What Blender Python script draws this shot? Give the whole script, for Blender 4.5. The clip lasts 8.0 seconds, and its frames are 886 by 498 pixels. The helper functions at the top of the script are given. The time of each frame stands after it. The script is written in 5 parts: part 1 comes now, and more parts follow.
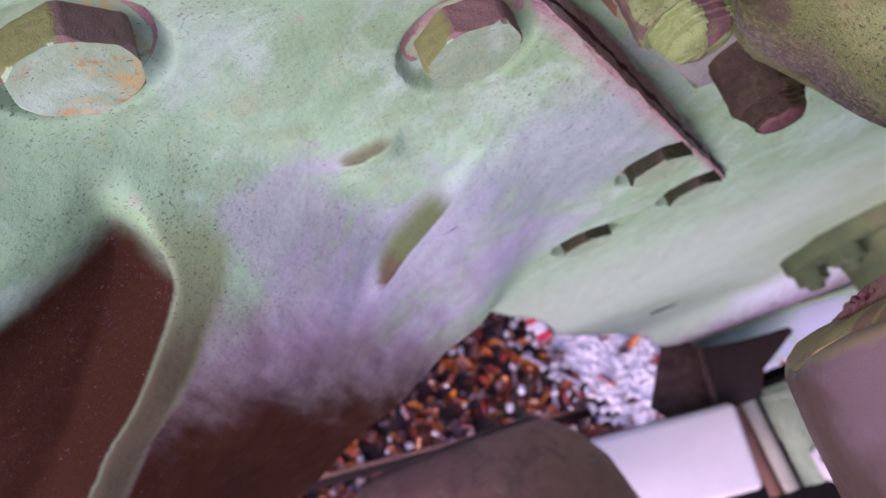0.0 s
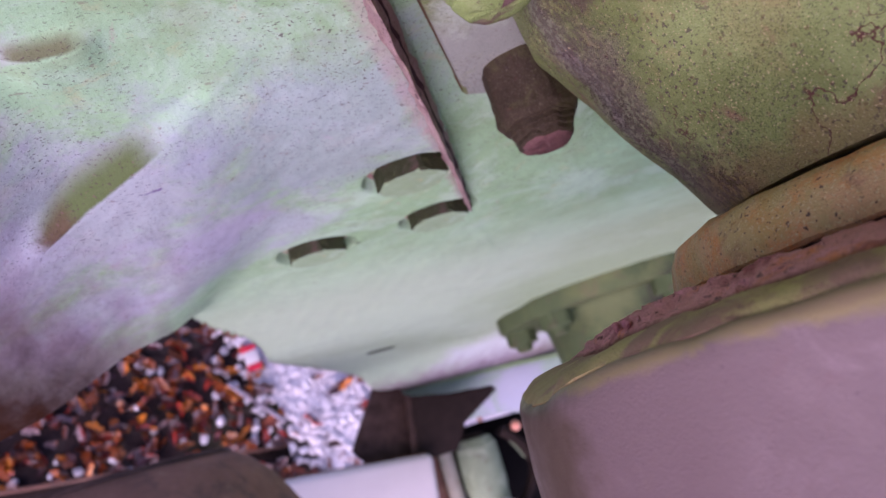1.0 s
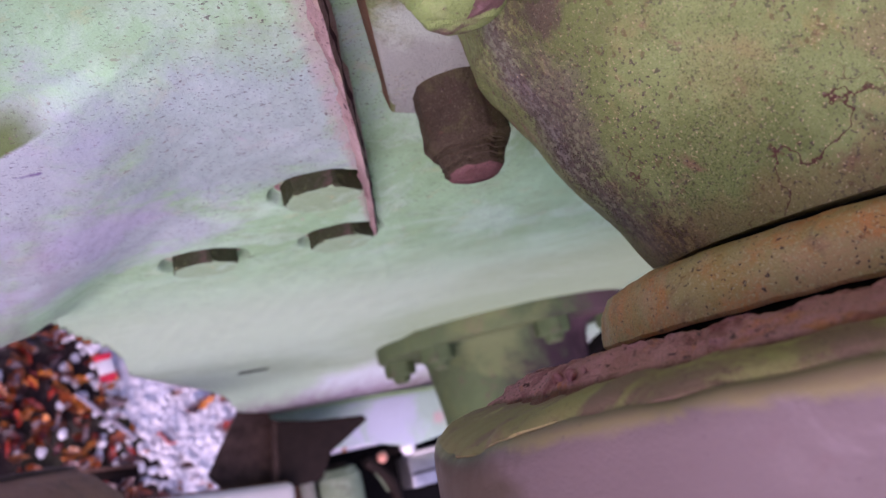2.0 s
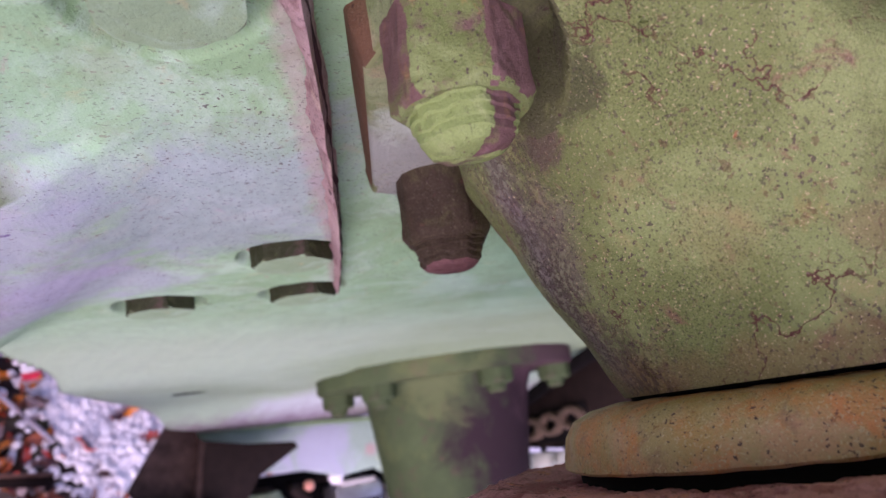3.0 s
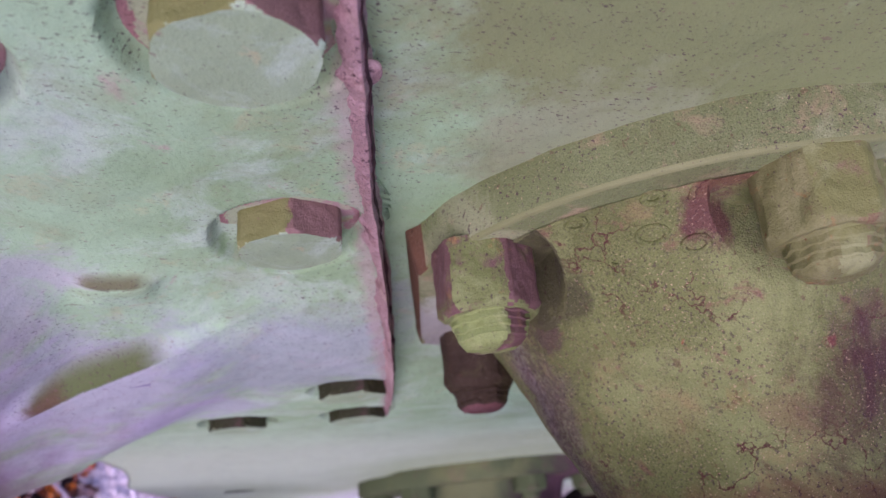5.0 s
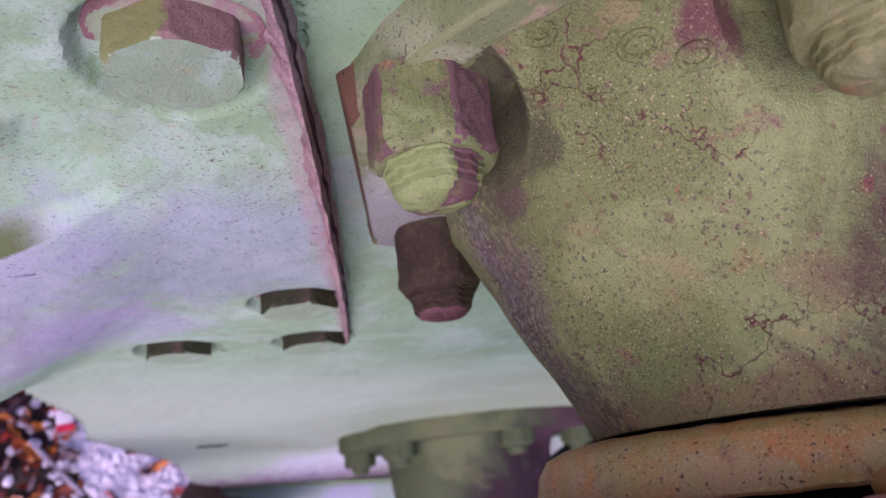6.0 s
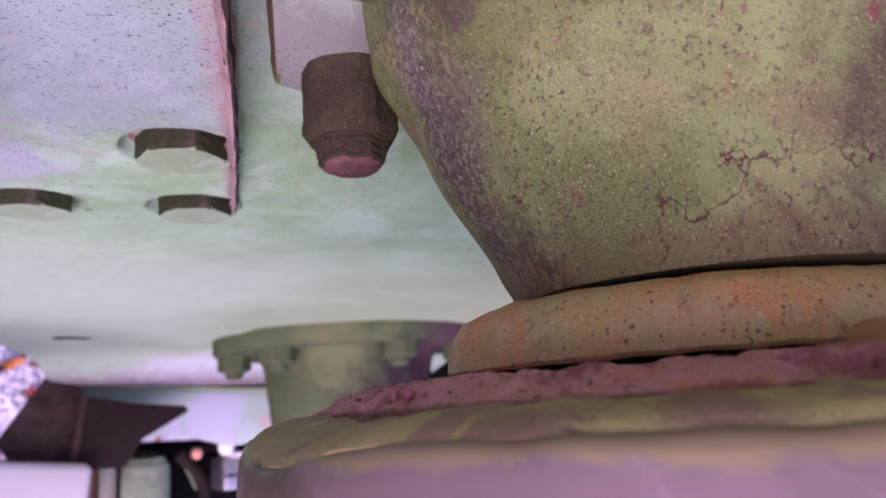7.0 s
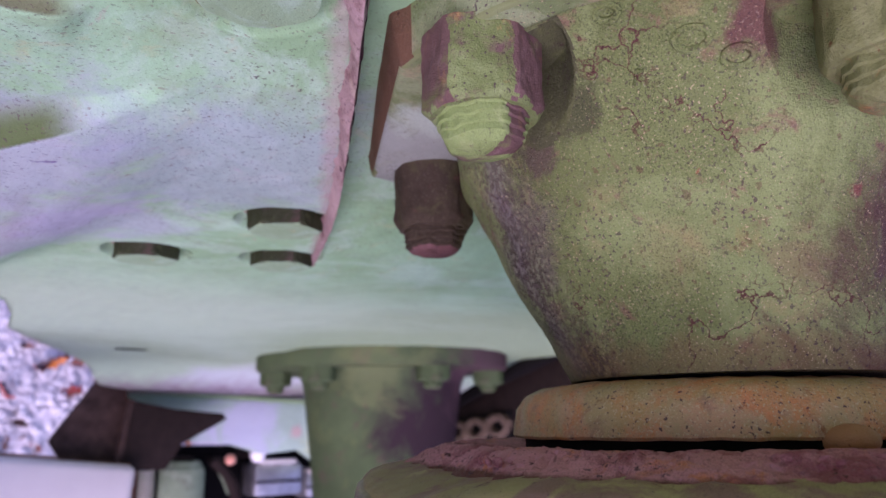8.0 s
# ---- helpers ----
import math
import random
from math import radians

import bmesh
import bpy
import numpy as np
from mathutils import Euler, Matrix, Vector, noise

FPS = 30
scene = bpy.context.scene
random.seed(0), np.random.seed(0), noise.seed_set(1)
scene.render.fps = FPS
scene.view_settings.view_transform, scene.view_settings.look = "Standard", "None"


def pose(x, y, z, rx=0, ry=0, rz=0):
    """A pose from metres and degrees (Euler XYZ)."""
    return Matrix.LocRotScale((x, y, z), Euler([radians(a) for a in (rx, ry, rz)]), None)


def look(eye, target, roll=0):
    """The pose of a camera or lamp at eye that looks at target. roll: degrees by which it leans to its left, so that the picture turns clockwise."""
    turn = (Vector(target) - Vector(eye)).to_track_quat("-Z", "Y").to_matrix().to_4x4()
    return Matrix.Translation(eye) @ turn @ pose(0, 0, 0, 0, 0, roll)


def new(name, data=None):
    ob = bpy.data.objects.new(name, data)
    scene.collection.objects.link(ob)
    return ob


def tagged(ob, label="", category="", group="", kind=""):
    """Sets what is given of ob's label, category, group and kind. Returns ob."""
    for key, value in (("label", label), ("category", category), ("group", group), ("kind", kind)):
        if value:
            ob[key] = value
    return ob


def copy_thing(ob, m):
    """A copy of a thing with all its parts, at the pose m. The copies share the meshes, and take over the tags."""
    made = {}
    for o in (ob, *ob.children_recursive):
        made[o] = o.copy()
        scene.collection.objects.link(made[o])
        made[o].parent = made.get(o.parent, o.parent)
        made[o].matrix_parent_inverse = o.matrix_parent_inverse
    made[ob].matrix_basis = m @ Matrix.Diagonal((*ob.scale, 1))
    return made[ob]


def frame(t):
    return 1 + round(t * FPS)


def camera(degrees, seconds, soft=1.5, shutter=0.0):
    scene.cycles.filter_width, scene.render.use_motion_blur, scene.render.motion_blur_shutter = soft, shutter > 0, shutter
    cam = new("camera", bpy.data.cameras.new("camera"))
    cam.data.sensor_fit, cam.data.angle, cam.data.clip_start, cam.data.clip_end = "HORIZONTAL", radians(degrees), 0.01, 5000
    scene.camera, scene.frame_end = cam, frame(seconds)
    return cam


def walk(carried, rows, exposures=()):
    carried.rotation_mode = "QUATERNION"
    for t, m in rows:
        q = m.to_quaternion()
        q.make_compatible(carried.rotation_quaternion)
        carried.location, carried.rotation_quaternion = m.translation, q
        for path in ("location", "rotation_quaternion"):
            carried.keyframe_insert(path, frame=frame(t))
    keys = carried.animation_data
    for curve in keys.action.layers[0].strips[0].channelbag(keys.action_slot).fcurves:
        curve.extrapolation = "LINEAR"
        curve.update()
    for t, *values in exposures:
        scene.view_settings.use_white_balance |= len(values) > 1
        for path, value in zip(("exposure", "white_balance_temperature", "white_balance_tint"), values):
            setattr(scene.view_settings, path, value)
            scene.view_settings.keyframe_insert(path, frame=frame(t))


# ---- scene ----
# The implement stands folded upright: its underside faces -Y, its row of rotors runs down towards the ground.
# Machine coordinates: x to the right, y down the row, z into the underside. STAND sets the machine on the ground.
GROUND_Y = 1.28
STAND = Matrix.Translation((0, 0, GROUND_Y)) @ Matrix.Rotation(radians(-90), 4, "X")

cam = camera(60.18, 8.0)
PATH = [
    (0, (0.00799, 0.00555, 0.43720), (-0.03074, 1.92733, 0.98972), -21.546),
    (0.3, (0.00623, 0.01158, 0.43897), (0.21595, 1.93877, 0.93086), -19.700),
    (0.5, (0.00195, 0.02103, 0.43980), (0.36302, 1.93267, 0.90377), -18.740),
    (1, (0.01031, 0.03970, 0.43493), (0.65255, 1.88566, 0.85916), -16.660),
    (1.5, (0.01075, 0.05103, 0.43248), (0.82791, 1.83058, 0.83924), -15.319),
    (1.7, (0.00964, 0.05173, 0.43471), (0.88188, 1.80490, 0.84166), -14.642),
    (2.8, (0.00325, 0.05494, 0.45158), (1.05545, 1.69719, 0.89416), -8.667),
    (3, (0.00289, 0.05106, 0.45479), (1.06747, 1.68618, 0.89416), -8.147),
    (3.5, (-0.00863, 0.03705, 0.45682), (1.04805, 1.65677, 0.96664), -6.667),
    (3.8, (-0.01694, 0.03026, 0.45678), (1.01120, 1.65193, 1.01632), -5.882),
    (4, (-0.01811, 0.02720, 0.45780), (1.01576, 1.63635, 1.04238), -6.112),
    (4.3, (-0.01654, 0.02129, 0.45874), (1.01523, 1.62168, 1.07048), -6.428),
    (4.5, (-0.01265, 0.01632, 0.45917), (0.98380, 1.62591, 1.10437), -6.445),
    (4.7, (-0.01888, 0.01079, 0.45932), (0.95667, 1.61962, 1.13752), -6.474),
    (5.8, (-0.00423, 0.02840, 0.45104), (0.93818, 1.66280, 1.11481), -6.465),
    (6, (0.00595, 0.03845, 0.44793), (0.98306, 1.67300, 1.05908), -6.508),
    (6.2, (0.01089, 0.04434, 0.44492), (1.02661, 1.67407, 1.00375), -6.017),
    (6.5, (0.01080, 0.05537, 0.43848), (1.10775, 1.65232, 0.93490), -4.926),
    (7, (0.01357, 0.06156, 0.43879), (1.24608, 1.58241, 0.84859), -3.470),
    (7.5, (0.01095, 0.06057, 0.44599), (1.31282, 1.53731, 0.79866), -2.296),
    (8, (-0.01578, 0.04051, 0.44680), (1.16583, 1.59266, 0.88797), -0.587),
]
cam.data.dof.use_dof, cam.data.dof.focus_distance, cam.data.dof.aperture_fstop = True, 0.12, 31
EXPOSURES = [(0, 0.70, 6300, 62), (1.5, 0.72, 6300, 60), (3.0, 0.70, 6400, 57), (4.0, 0.55, 6100, 58), (4.5, 0.48, 6300, 64), (6.0, 0.60, 6150, 69), (7, 0.84, 6300, 76), (7.5, 0.78, 6300, 71), (8, 0.60, 6000, 59)]
walk(cam, [(t, STAND @ look(eye, target, roll)) for t, eye, target, roll in PATH], EXPOSURES)

# ---- light ----
world = bpy.data.worlds.new("world")
scene.world = world
world.use_nodes = True
wn = world.node_tree
sky = wn.nodes.new("ShaderNodeTexSky")
sky.sky_type, sky.sun_disc = "NISHITA", False
SUN_ELEVATION, SUN_AZIMUTH = 38.0, 222.0   # azimuth clockwise from +Y
sky.sun_elevation, sky.sun_rotation = radians(SUN_ELEVATION), radians(SUN_AZIMUTH)
wn.nodes["Background"].inputs["Strength"].default_value = 0.15
wn.links.new(sky.outputs["Color"], wn.nodes["Background"].inputs["Color"])
sun = new("sun", bpy.data.lights.new("sun", "SUN"))
sun.data.energy, sun.data.angle, sun.data.color = 1.5, radians(50), (1.0, 0.96, 0.92)
a, e = radians(SUN_AZIMUTH), radians(SUN_ELEVATION)
sun.matrix_world = look((math.sin(a) * math.cos(e), math.cos(a) * math.cos(e), math.sin(e)), (0, 0, 0))


# ---- materials ----
def ramp(nt, src, stops):
    r = nt.nodes.new("ShaderNodeValToRGB")
    els = r.color_ramp.elements
    while len(els) < len(stops):
        els.new(0.5)
    for el, (pos, col) in zip(els, stops):
        el.position = pos
        el.color = (*col, 1) if len(col) == 3 else col
    nt.links.new(src, r.inputs["Fac"])
    return r.outputs["Color"]


def tex_noise(nt, coord, scale, detail=4.0, rough=0.55, distort=0.0):
    n = nt.nodes.new("ShaderNodeTexNoise")
    n.inputs["Scale"].default_value, n.inputs["Detail"].default_value = scale, detail
    n.inputs["Roughness"].default_value, n.inputs["Distortion"].default_value = rough, distort
    nt.links.new(coord, n.inputs["Vector"])
    return n.outputs["Fac"]


def mix(nt, fac, a, b, kind="MIX"):
    m = nt.nodes.new("ShaderNodeMix")
    m.data_type, m.blend_type = "RGBA", kind
    for sock, value in ((m.inputs["Factor"], fac), (m.inputs[6], a), (m.inputs[7], b)):
        if isinstance(value, bpy.types.NodeSocket):
            nt.links.new(value, sock)
        elif isinstance(value, tuple):
            sock.default_value = (*value, 1)
        else:
            sock.default_value = value
    return m.outputs[2]


def bump(nt, height, strength, distance, chain=None):
    b = nt.nodes.new("ShaderNodeBump")
    b.inputs["Strength"].default_value, b.inputs["Distance"].default_value = strength, distance
    nt.links.new(height, b.inputs["Height"])
    if chain is not None:
        nt.links.new(chain, b.inputs["Normal"])
    return b.outputs["Normal"]


def material(name):
    m = bpy.data.materials.new(name)
    m.use_nodes = True
    nt = m.node_tree
    co = nt.nodes.new("ShaderNodeTexCoord").outputs["Object"]
    return m, nt, nt.nodes["Principled BSDF"], co


def stain(nt, co, centre, radius, strength):
    """A ragged round patch about a place of the object."""
    d = nt.nodes.new("ShaderNodeVectorMath")
    d.operation = "DISTANCE"
    d.inputs[1].default_value = centre
    nt.links.new(co, d.inputs[0])
    n = tex_noise(nt, co, 1.6 / radius, 8, 0.7, 0.6)
    a = nt.nodes.new("ShaderNodeMath")
    a.operation = "MULTIPLY_ADD"
    a.inputs[1].default_value = 0.5 / radius
    nt.links.new(d.outputs["Value"], a.inputs[0])
    nt.links.new(n, a.inputs[2])
    h = nt.nodes.new("ShaderNodeMath")
    h.operation = "SUBTRACT"
    h.inputs[1].default_value = 0.25
    nt.links.new(a.outputs[0], h.inputs[0])
    return ramp(nt, h.outputs[0], ((0.46, (strength,) * 3), (0.64, (0, 0, 0))))


def streak(nt, co, start, end, radius, strength):
    """A ragged stain along a line from start to end."""
    a, ab = Vector(start), Vector(end) - Vector(start)

    def vec(op, one, two):
        n = nt.nodes.new("ShaderNodeVectorMath")
        n.operation = op
        nt.links.new(one, n.inputs[0])
        if isinstance(two, bpy.types.NodeSocket):
            nt.links.new(two, n.inputs["Scale"] if op == "SCALE" else n.inputs[1])
        else:
            n.inputs[1].default_value = two
        return n
    rel = vec("SUBTRACT", co, tuple(a)).outputs[0]
    t = nt.nodes.new("ShaderNodeMath")
    t.operation, t.use_clamp = "MULTIPLY", True
    t.inputs[1].default_value = 1.0
    nt.links.new(vec("DOT_PRODUCT", rel, tuple(ab / ab.length_squared)).outputs["Value"], t.inputs[0])
    line = nt.nodes.new("ShaderNodeVectorMath")
    line.operation = "SCALE"
    line.inputs[0].default_value = tuple(ab)
    nt.links.new(t.outputs[0], line.inputs["Scale"])
    d = vec("DISTANCE", rel, line.outputs[0]).outputs["Value"]
    m = nt.nodes.new("ShaderNodeMath")
    m.operation = "MULTIPLY_ADD"
    m.inputs[1].default_value = 0.5 / radius
    nt.links.new(d, m.inputs[0])
    nt.links.new(tex_noise(nt, co, 0.8 / radius, 7, 0.65, 0.4), m.inputs[2])
    h = nt.nodes.new("ShaderNodeMath")
    h.operation = "SUBTRACT"
    h.inputs[1].default_value = 0.25
    nt.links.new(m.outputs[0], h.inputs[0])
    return ramp(nt, h.outputs[0], ((0.38, (strength,) * 3), (0.70, (0, 0, 0))))


def value_math(nt, op, one, two=None, three=None):
    n = nt.nodes.new("ShaderNodeMath")
    n.operation = op
    for sock, value in zip(n.inputs, (one, two, three)):
        if isinstance(value, bpy.types.NodeSocket):
            nt.links.new(value, sock)
        elif value is not None:
            sock.default_value = value
    return n.outputs[0]


def along_line(nt, co, origin, direction):
    """Signed distance from a place, counted along a direction."""
    n = nt.nodes.new("ShaderNodeVectorMath")
    n.operation = "DOT_PRODUCT"
    n.inputs[1].default_value = direction
    nt.links.new(co, n.inputs[0])
    return value_math(nt, "SUBTRACT", n.outputs["Value"], Vector(origin).dot(Vector(direction)))


def fade(nt, value, a, b, low=0.0, high=1.0):
    """Smooth step of a value from a (low) to b (high)."""
    n = nt.nodes.new("ShaderNodeMapRange")
    n.interpolation_type = "SMOOTHSTEP"
    for key, v in (("From Min", a), ("From Max", b), ("To Min", low), ("To Max", high)):
        n.inputs[key].default_value = v
    nt.links.new(value, n.inputs["Value"])
    return n.outputs["Result"]


def ragged(nt, value, noise_out, reach):
    return value_math(nt, "ADD", value, value_math(nt, "MULTIPLY", value_math(nt, "SUBTRACT", noise_out, 0.5), reach))


def band(nt, co, origin, run, length, soft, crisp, strength):
    """A tone laid along a cast edge: crisp on the edge itself, fading out on the other side. run: (x, y) direction."""
    wob = tex_noise(nt, co, 420, 5, 0.7)
    side = ragged(nt, along_line(nt, co, origin, (-run[1], run[0], 0.0)), wob, crisp)
    way = ragged(nt, along_line(nt, co, origin, (run[0], run[1], 0.0)), wob, 0.004)
    m = value_math(nt, "MULTIPLY", fade(nt, side, -soft, -soft * 0.25), fade(nt, side, crisp, -crisp * 0.4))
    w = value_math(nt, "MULTIPLY", fade(nt, way, -0.002, 0.002), fade(nt, way, length + 0.002, length * 0.72))
    return value_math(nt, "MULTIPLY", value_math(nt, "MULTIPLY", m, w), strength)


def along_shift(nt, co, by):
    mp = nt.nodes.new("ShaderNodeMapping")
    mp.inputs["Location"].default_value = (by, -by * 0.6, by * 1.3)
    nt.links.new(co, mp.inputs["Vector"])
    return mp.outputs["Vector"]


def worn_paint(name, light, dark, rust, specks=0.5, rustiness=0.5, rough=0.55, grain=0.0004, offset=0.0, gloss=0.18, patches=(), cracks=0.0, grains=0.0, dot_scale=1500, mud_shade=False, peel=0.35, streaks=(), levels=(), tints=(), bands=(), flecks=1.0, sand=0.0, pits=(), calm=0.0, dash=1.0, fine=0.45):
    """Old machine paint: two tones, fine dark specks, rust spots, orange-peel relief."""
    m, nt, bsdf, co = material(name)
    raw = co
    if offset:
        mp = nt.nodes.new("ShaderNodeMapping")
        mp.inputs["Location"].default_value = (offset, offset * 0.7, offset * 0.3)
        nt.links.new(co, mp.inputs["Vector"])
        co = mp.outputs["Vector"]
    big = tex_noise(nt, co, 22, 5, 0.6)
    col = mix(nt, ramp(nt, big, ((0.35, (0, 0, 0)), (0.68, (1, 1, 1)))), dark, light)
    mid = tex_noise(nt, co, 130, 6, 0.7)
    col = mix(nt, ramp(nt, mid, ((0.3, (0.16,) * 3), (0.7, (0, 0, 0)))), col, tuple(v * 0.6 for v in dark))
    for k, (scale, cut, colour, strength) in enumerate(tints):   # ragged blotches of other tones
        tn = tex_noise(nt, along_shift(nt, co, 0.31 * (k + 1)), scale, 8, 0.7, 0.5)
        amount = ramp(nt, tn, ((cut, (0, 0, 0)), (cut + 0.10, (strength,) * 3)))
        if calm:   # the blotches thin out farther down the row
            amount = value_math(nt, "MULTIPLY", amount, fade(nt, along_line(nt, raw, (0, 0, 0), (0.0, 1.0, 0.0)), calm + 0.06, calm - 0.06, 0.12, 1.0))
        col = mix(nt, amount, col, colour)
    if calm:   # farther down the row the paint is one even faded tone
        col = mix(nt, fade(nt, along_line(nt, raw, (0, 0, 0), (0.0, 1.0, 0.0)), calm - 0.03, calm + 0.10, 0.0, 0.85), col, FADED)
    for centre, radius, colour, strength in patches:
        col = mix(nt, stain(nt, raw, centre, radius, strength), col, colour)
    for start, end, radius, colour, strength in streaks:
        col = mix(nt, streak(nt, raw, start, end, radius, strength), col, colour)
    for height, reach, colour, strength in levels:   # ragged coat above (reach > 0) or below a height
        sp = nt.nodes.new("ShaderNodeSeparateXYZ")
        nt.links.new(raw, sp.inputs[0])
        lv = nt.nodes.new("ShaderNodeMath")
        lv.operation = "MULTIPLY_ADD"
        lv.inputs[1].default_value = abs(reach) * 2.2
        nt.links.new(tex_noise(nt, co, 70, 8, 0.72, 0.5), lv.inputs[0])
        nt.links.new(sp.outputs["Z"], lv.inputs[2])
        mr = nt.nodes.new("ShaderNodeMapRange")
        for key, value in (("From Min", height - reach * 0.25 + abs(reach) * 1.1), ("From Max", height + reach * 0.25 + abs(reach) * 1.1), ("To Min", 0.0), ("To Max", strength)):
            mr.inputs[key].default_value = value
        nt.links.new(lv.outputs[0], mr.inputs["Value"])
        col = mix(nt, mr.outputs["Result"], col, colour)
    for origin, run, length, soft, crisp, colour, strength in bands:
        col = mix(nt, band(nt, raw, origin, run, length, soft, crisp, strength), col, colour)
    if mud_shade:   # dried muddy coat in the hollow and on the outer part of the web, darkened for the shade there; the rib between them stays olive
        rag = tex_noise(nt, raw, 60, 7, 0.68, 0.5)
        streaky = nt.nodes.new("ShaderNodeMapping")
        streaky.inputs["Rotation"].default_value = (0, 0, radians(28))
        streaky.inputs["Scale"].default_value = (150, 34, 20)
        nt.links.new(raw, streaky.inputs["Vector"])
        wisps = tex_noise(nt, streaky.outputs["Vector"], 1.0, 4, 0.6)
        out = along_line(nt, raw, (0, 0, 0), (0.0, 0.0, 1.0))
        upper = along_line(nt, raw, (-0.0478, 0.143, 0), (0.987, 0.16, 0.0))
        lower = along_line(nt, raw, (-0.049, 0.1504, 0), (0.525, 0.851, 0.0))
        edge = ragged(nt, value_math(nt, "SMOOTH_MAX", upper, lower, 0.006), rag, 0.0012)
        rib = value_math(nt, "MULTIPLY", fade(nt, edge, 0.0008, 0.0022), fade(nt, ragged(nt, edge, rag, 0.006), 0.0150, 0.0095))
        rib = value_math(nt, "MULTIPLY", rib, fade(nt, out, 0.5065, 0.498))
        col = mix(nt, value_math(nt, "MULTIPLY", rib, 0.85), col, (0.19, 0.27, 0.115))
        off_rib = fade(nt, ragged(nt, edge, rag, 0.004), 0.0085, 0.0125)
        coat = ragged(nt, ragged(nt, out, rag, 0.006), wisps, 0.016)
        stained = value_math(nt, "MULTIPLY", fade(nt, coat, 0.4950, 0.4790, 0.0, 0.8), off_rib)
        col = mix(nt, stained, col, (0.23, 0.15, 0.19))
        right_mud_shade = value_math(nt, "MULTIPLY", fade(nt, coat, 0.4850, 0.4670), off_rib)
        col = mix(nt, right_mud_shade, col, MUD_SHADE)
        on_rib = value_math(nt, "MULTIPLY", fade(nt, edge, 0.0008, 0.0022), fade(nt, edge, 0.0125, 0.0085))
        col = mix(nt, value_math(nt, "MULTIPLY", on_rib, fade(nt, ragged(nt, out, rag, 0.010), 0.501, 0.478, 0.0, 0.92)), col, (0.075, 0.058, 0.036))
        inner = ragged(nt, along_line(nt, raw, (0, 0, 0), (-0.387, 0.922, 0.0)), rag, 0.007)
        left_mud_shade = value_math(nt, "MULTIPLY", fade(nt, edge, 0.0020, 0.0008), fade(nt, inner, 0.1455, 0.158))
        col = mix(nt, left_mud_shade, col, MUD_SHADE)
        col = mix(nt, value_math(nt, "MULTIPLY", value_math(nt, "MAXIMUM", left_mud_shade, right_mud_shade), ramp(nt, tex_noise(nt, raw, 34, 6, 0.7, 0.6), ((0.46, (0, 0, 0)), (0.70, (0.5,) * 3)))), col, (0.062, 0.027, 0.015))
        dull = value_math(nt, "MAXIMUM", value_math(nt, "MAXIMUM", left_mud_shade, right_mud_shade), value_math(nt, "MULTIPLY", on_rib, fade(nt, out, 0.501, 0.478)))
    blot = tex_noise(nt, co, 48, 7, 0.72, 0.3)
    t = 0.74 - 0.16 * rustiness
    rustmask = ramp(nt, blot, ((t, (0, 0, 0)), (t + 0.05, (0.9,) * 3)))
    rusty = mix(nt, tex_noise(nt, co, 420, 3), rust, tuple(v * 0.45 for v in rust))
    col = mix(nt, rustmask, col, rusty)
    spots = co
    if dash != 1.0:   # specks drawn out along the sheet
        mp = nt.nodes.new("ShaderNodeMapping")
        mp.inputs["Scale"].default_value = (1 / dash, 1.15, 1.0)
        mp.inputs["Rotation"].default_value = (0, 0, radians(14))
        nt.links.new(co, mp.inputs["Vector"])
        spots = mp.outputs["Vector"]
    dots = tex_noise(nt, spots, dot_scale, 2, 0.5)
    s0 = 0.74 - 0.11 * specks
    speck = ramp(nt, dots, ((s0, (0, 0, 0)), (s0 + 0.04, (1, 1, 1))))
    zone = ramp(nt, tex_noise(nt, co, 30, 3), ((0.36, (0.1,) * 3), (0.62, (0.85,) * 3)))
    col = mix(nt, mix(nt, 1.0, speck, zone, "MULTIPLY"), col, (0.07, 0.035, 0.05))
    big_dots = ramp(nt, tex_noise(nt, spots, dot_scale * 0.42, 3, 0.55), ((s0 + 0.035, (0, 0, 0)), (s0 + 0.07, (0.9 * flecks,) * 3)))
    col = mix(nt, big_dots, col, tuple(0.5 * v for v in rust))
    if cracks:
        vor = nt.nodes.new("ShaderNodeTexVoronoi")
        vor.feature = "DISTANCE_TO_EDGE"
        vor.inputs["Scale"].default_value = 48
        warp = nt.nodes.new("ShaderNodeVectorMath")
        warp.operation = "ADD"
        wob = nt.nodes.new("ShaderNodeTexNoise")
        wob.inputs["Scale"].default_value, wob.inputs["Detail"].default_value = 150, 4
        nt.links.new(co, wob.inputs["Vector"])
        half = nt.nodes.new("ShaderNodeVectorMath")
        half.operation = "SCALE"
        half.inputs["Scale"].default_value = 0.016
        nt.links.new(wob.outputs["Color"], half.inputs[0])
        nt.links.new(co, warp.inputs[0])
        nt.links.new(half.outputs[0], warp.inputs[1])
        nt.links.new(warp.outputs[0], vor.inputs["Vector"])
        line = ramp(nt, vor.outputs["Distance"], ((0.003, (1, 1, 1)), (0.012, (0, 0, 0))))
        where = ramp(nt, tex_noise(nt, co, 40, 3), ((0.52, (0, 0, 0)), (0.60, (cracks,) * 3)))
        col = mix(nt, mix(nt, 1.0, line, where, "MULTIPLY"), col, (0.10, 0.035, 0.03))
    if grains:
        gr = tex_noise(nt, co, 2300, 1, 0.5)
        g = ramp(nt, gr, ((0.735 - 0.06 * grains, (0, 0, 0)), (0.78 - 0.06 * grains, (0.9,) * 3)))
        col = mix(nt, mix(nt, 1.0, g, zone, "MULTIPLY"), col, (0.62, 0.50, 0.30))
    n0 = None
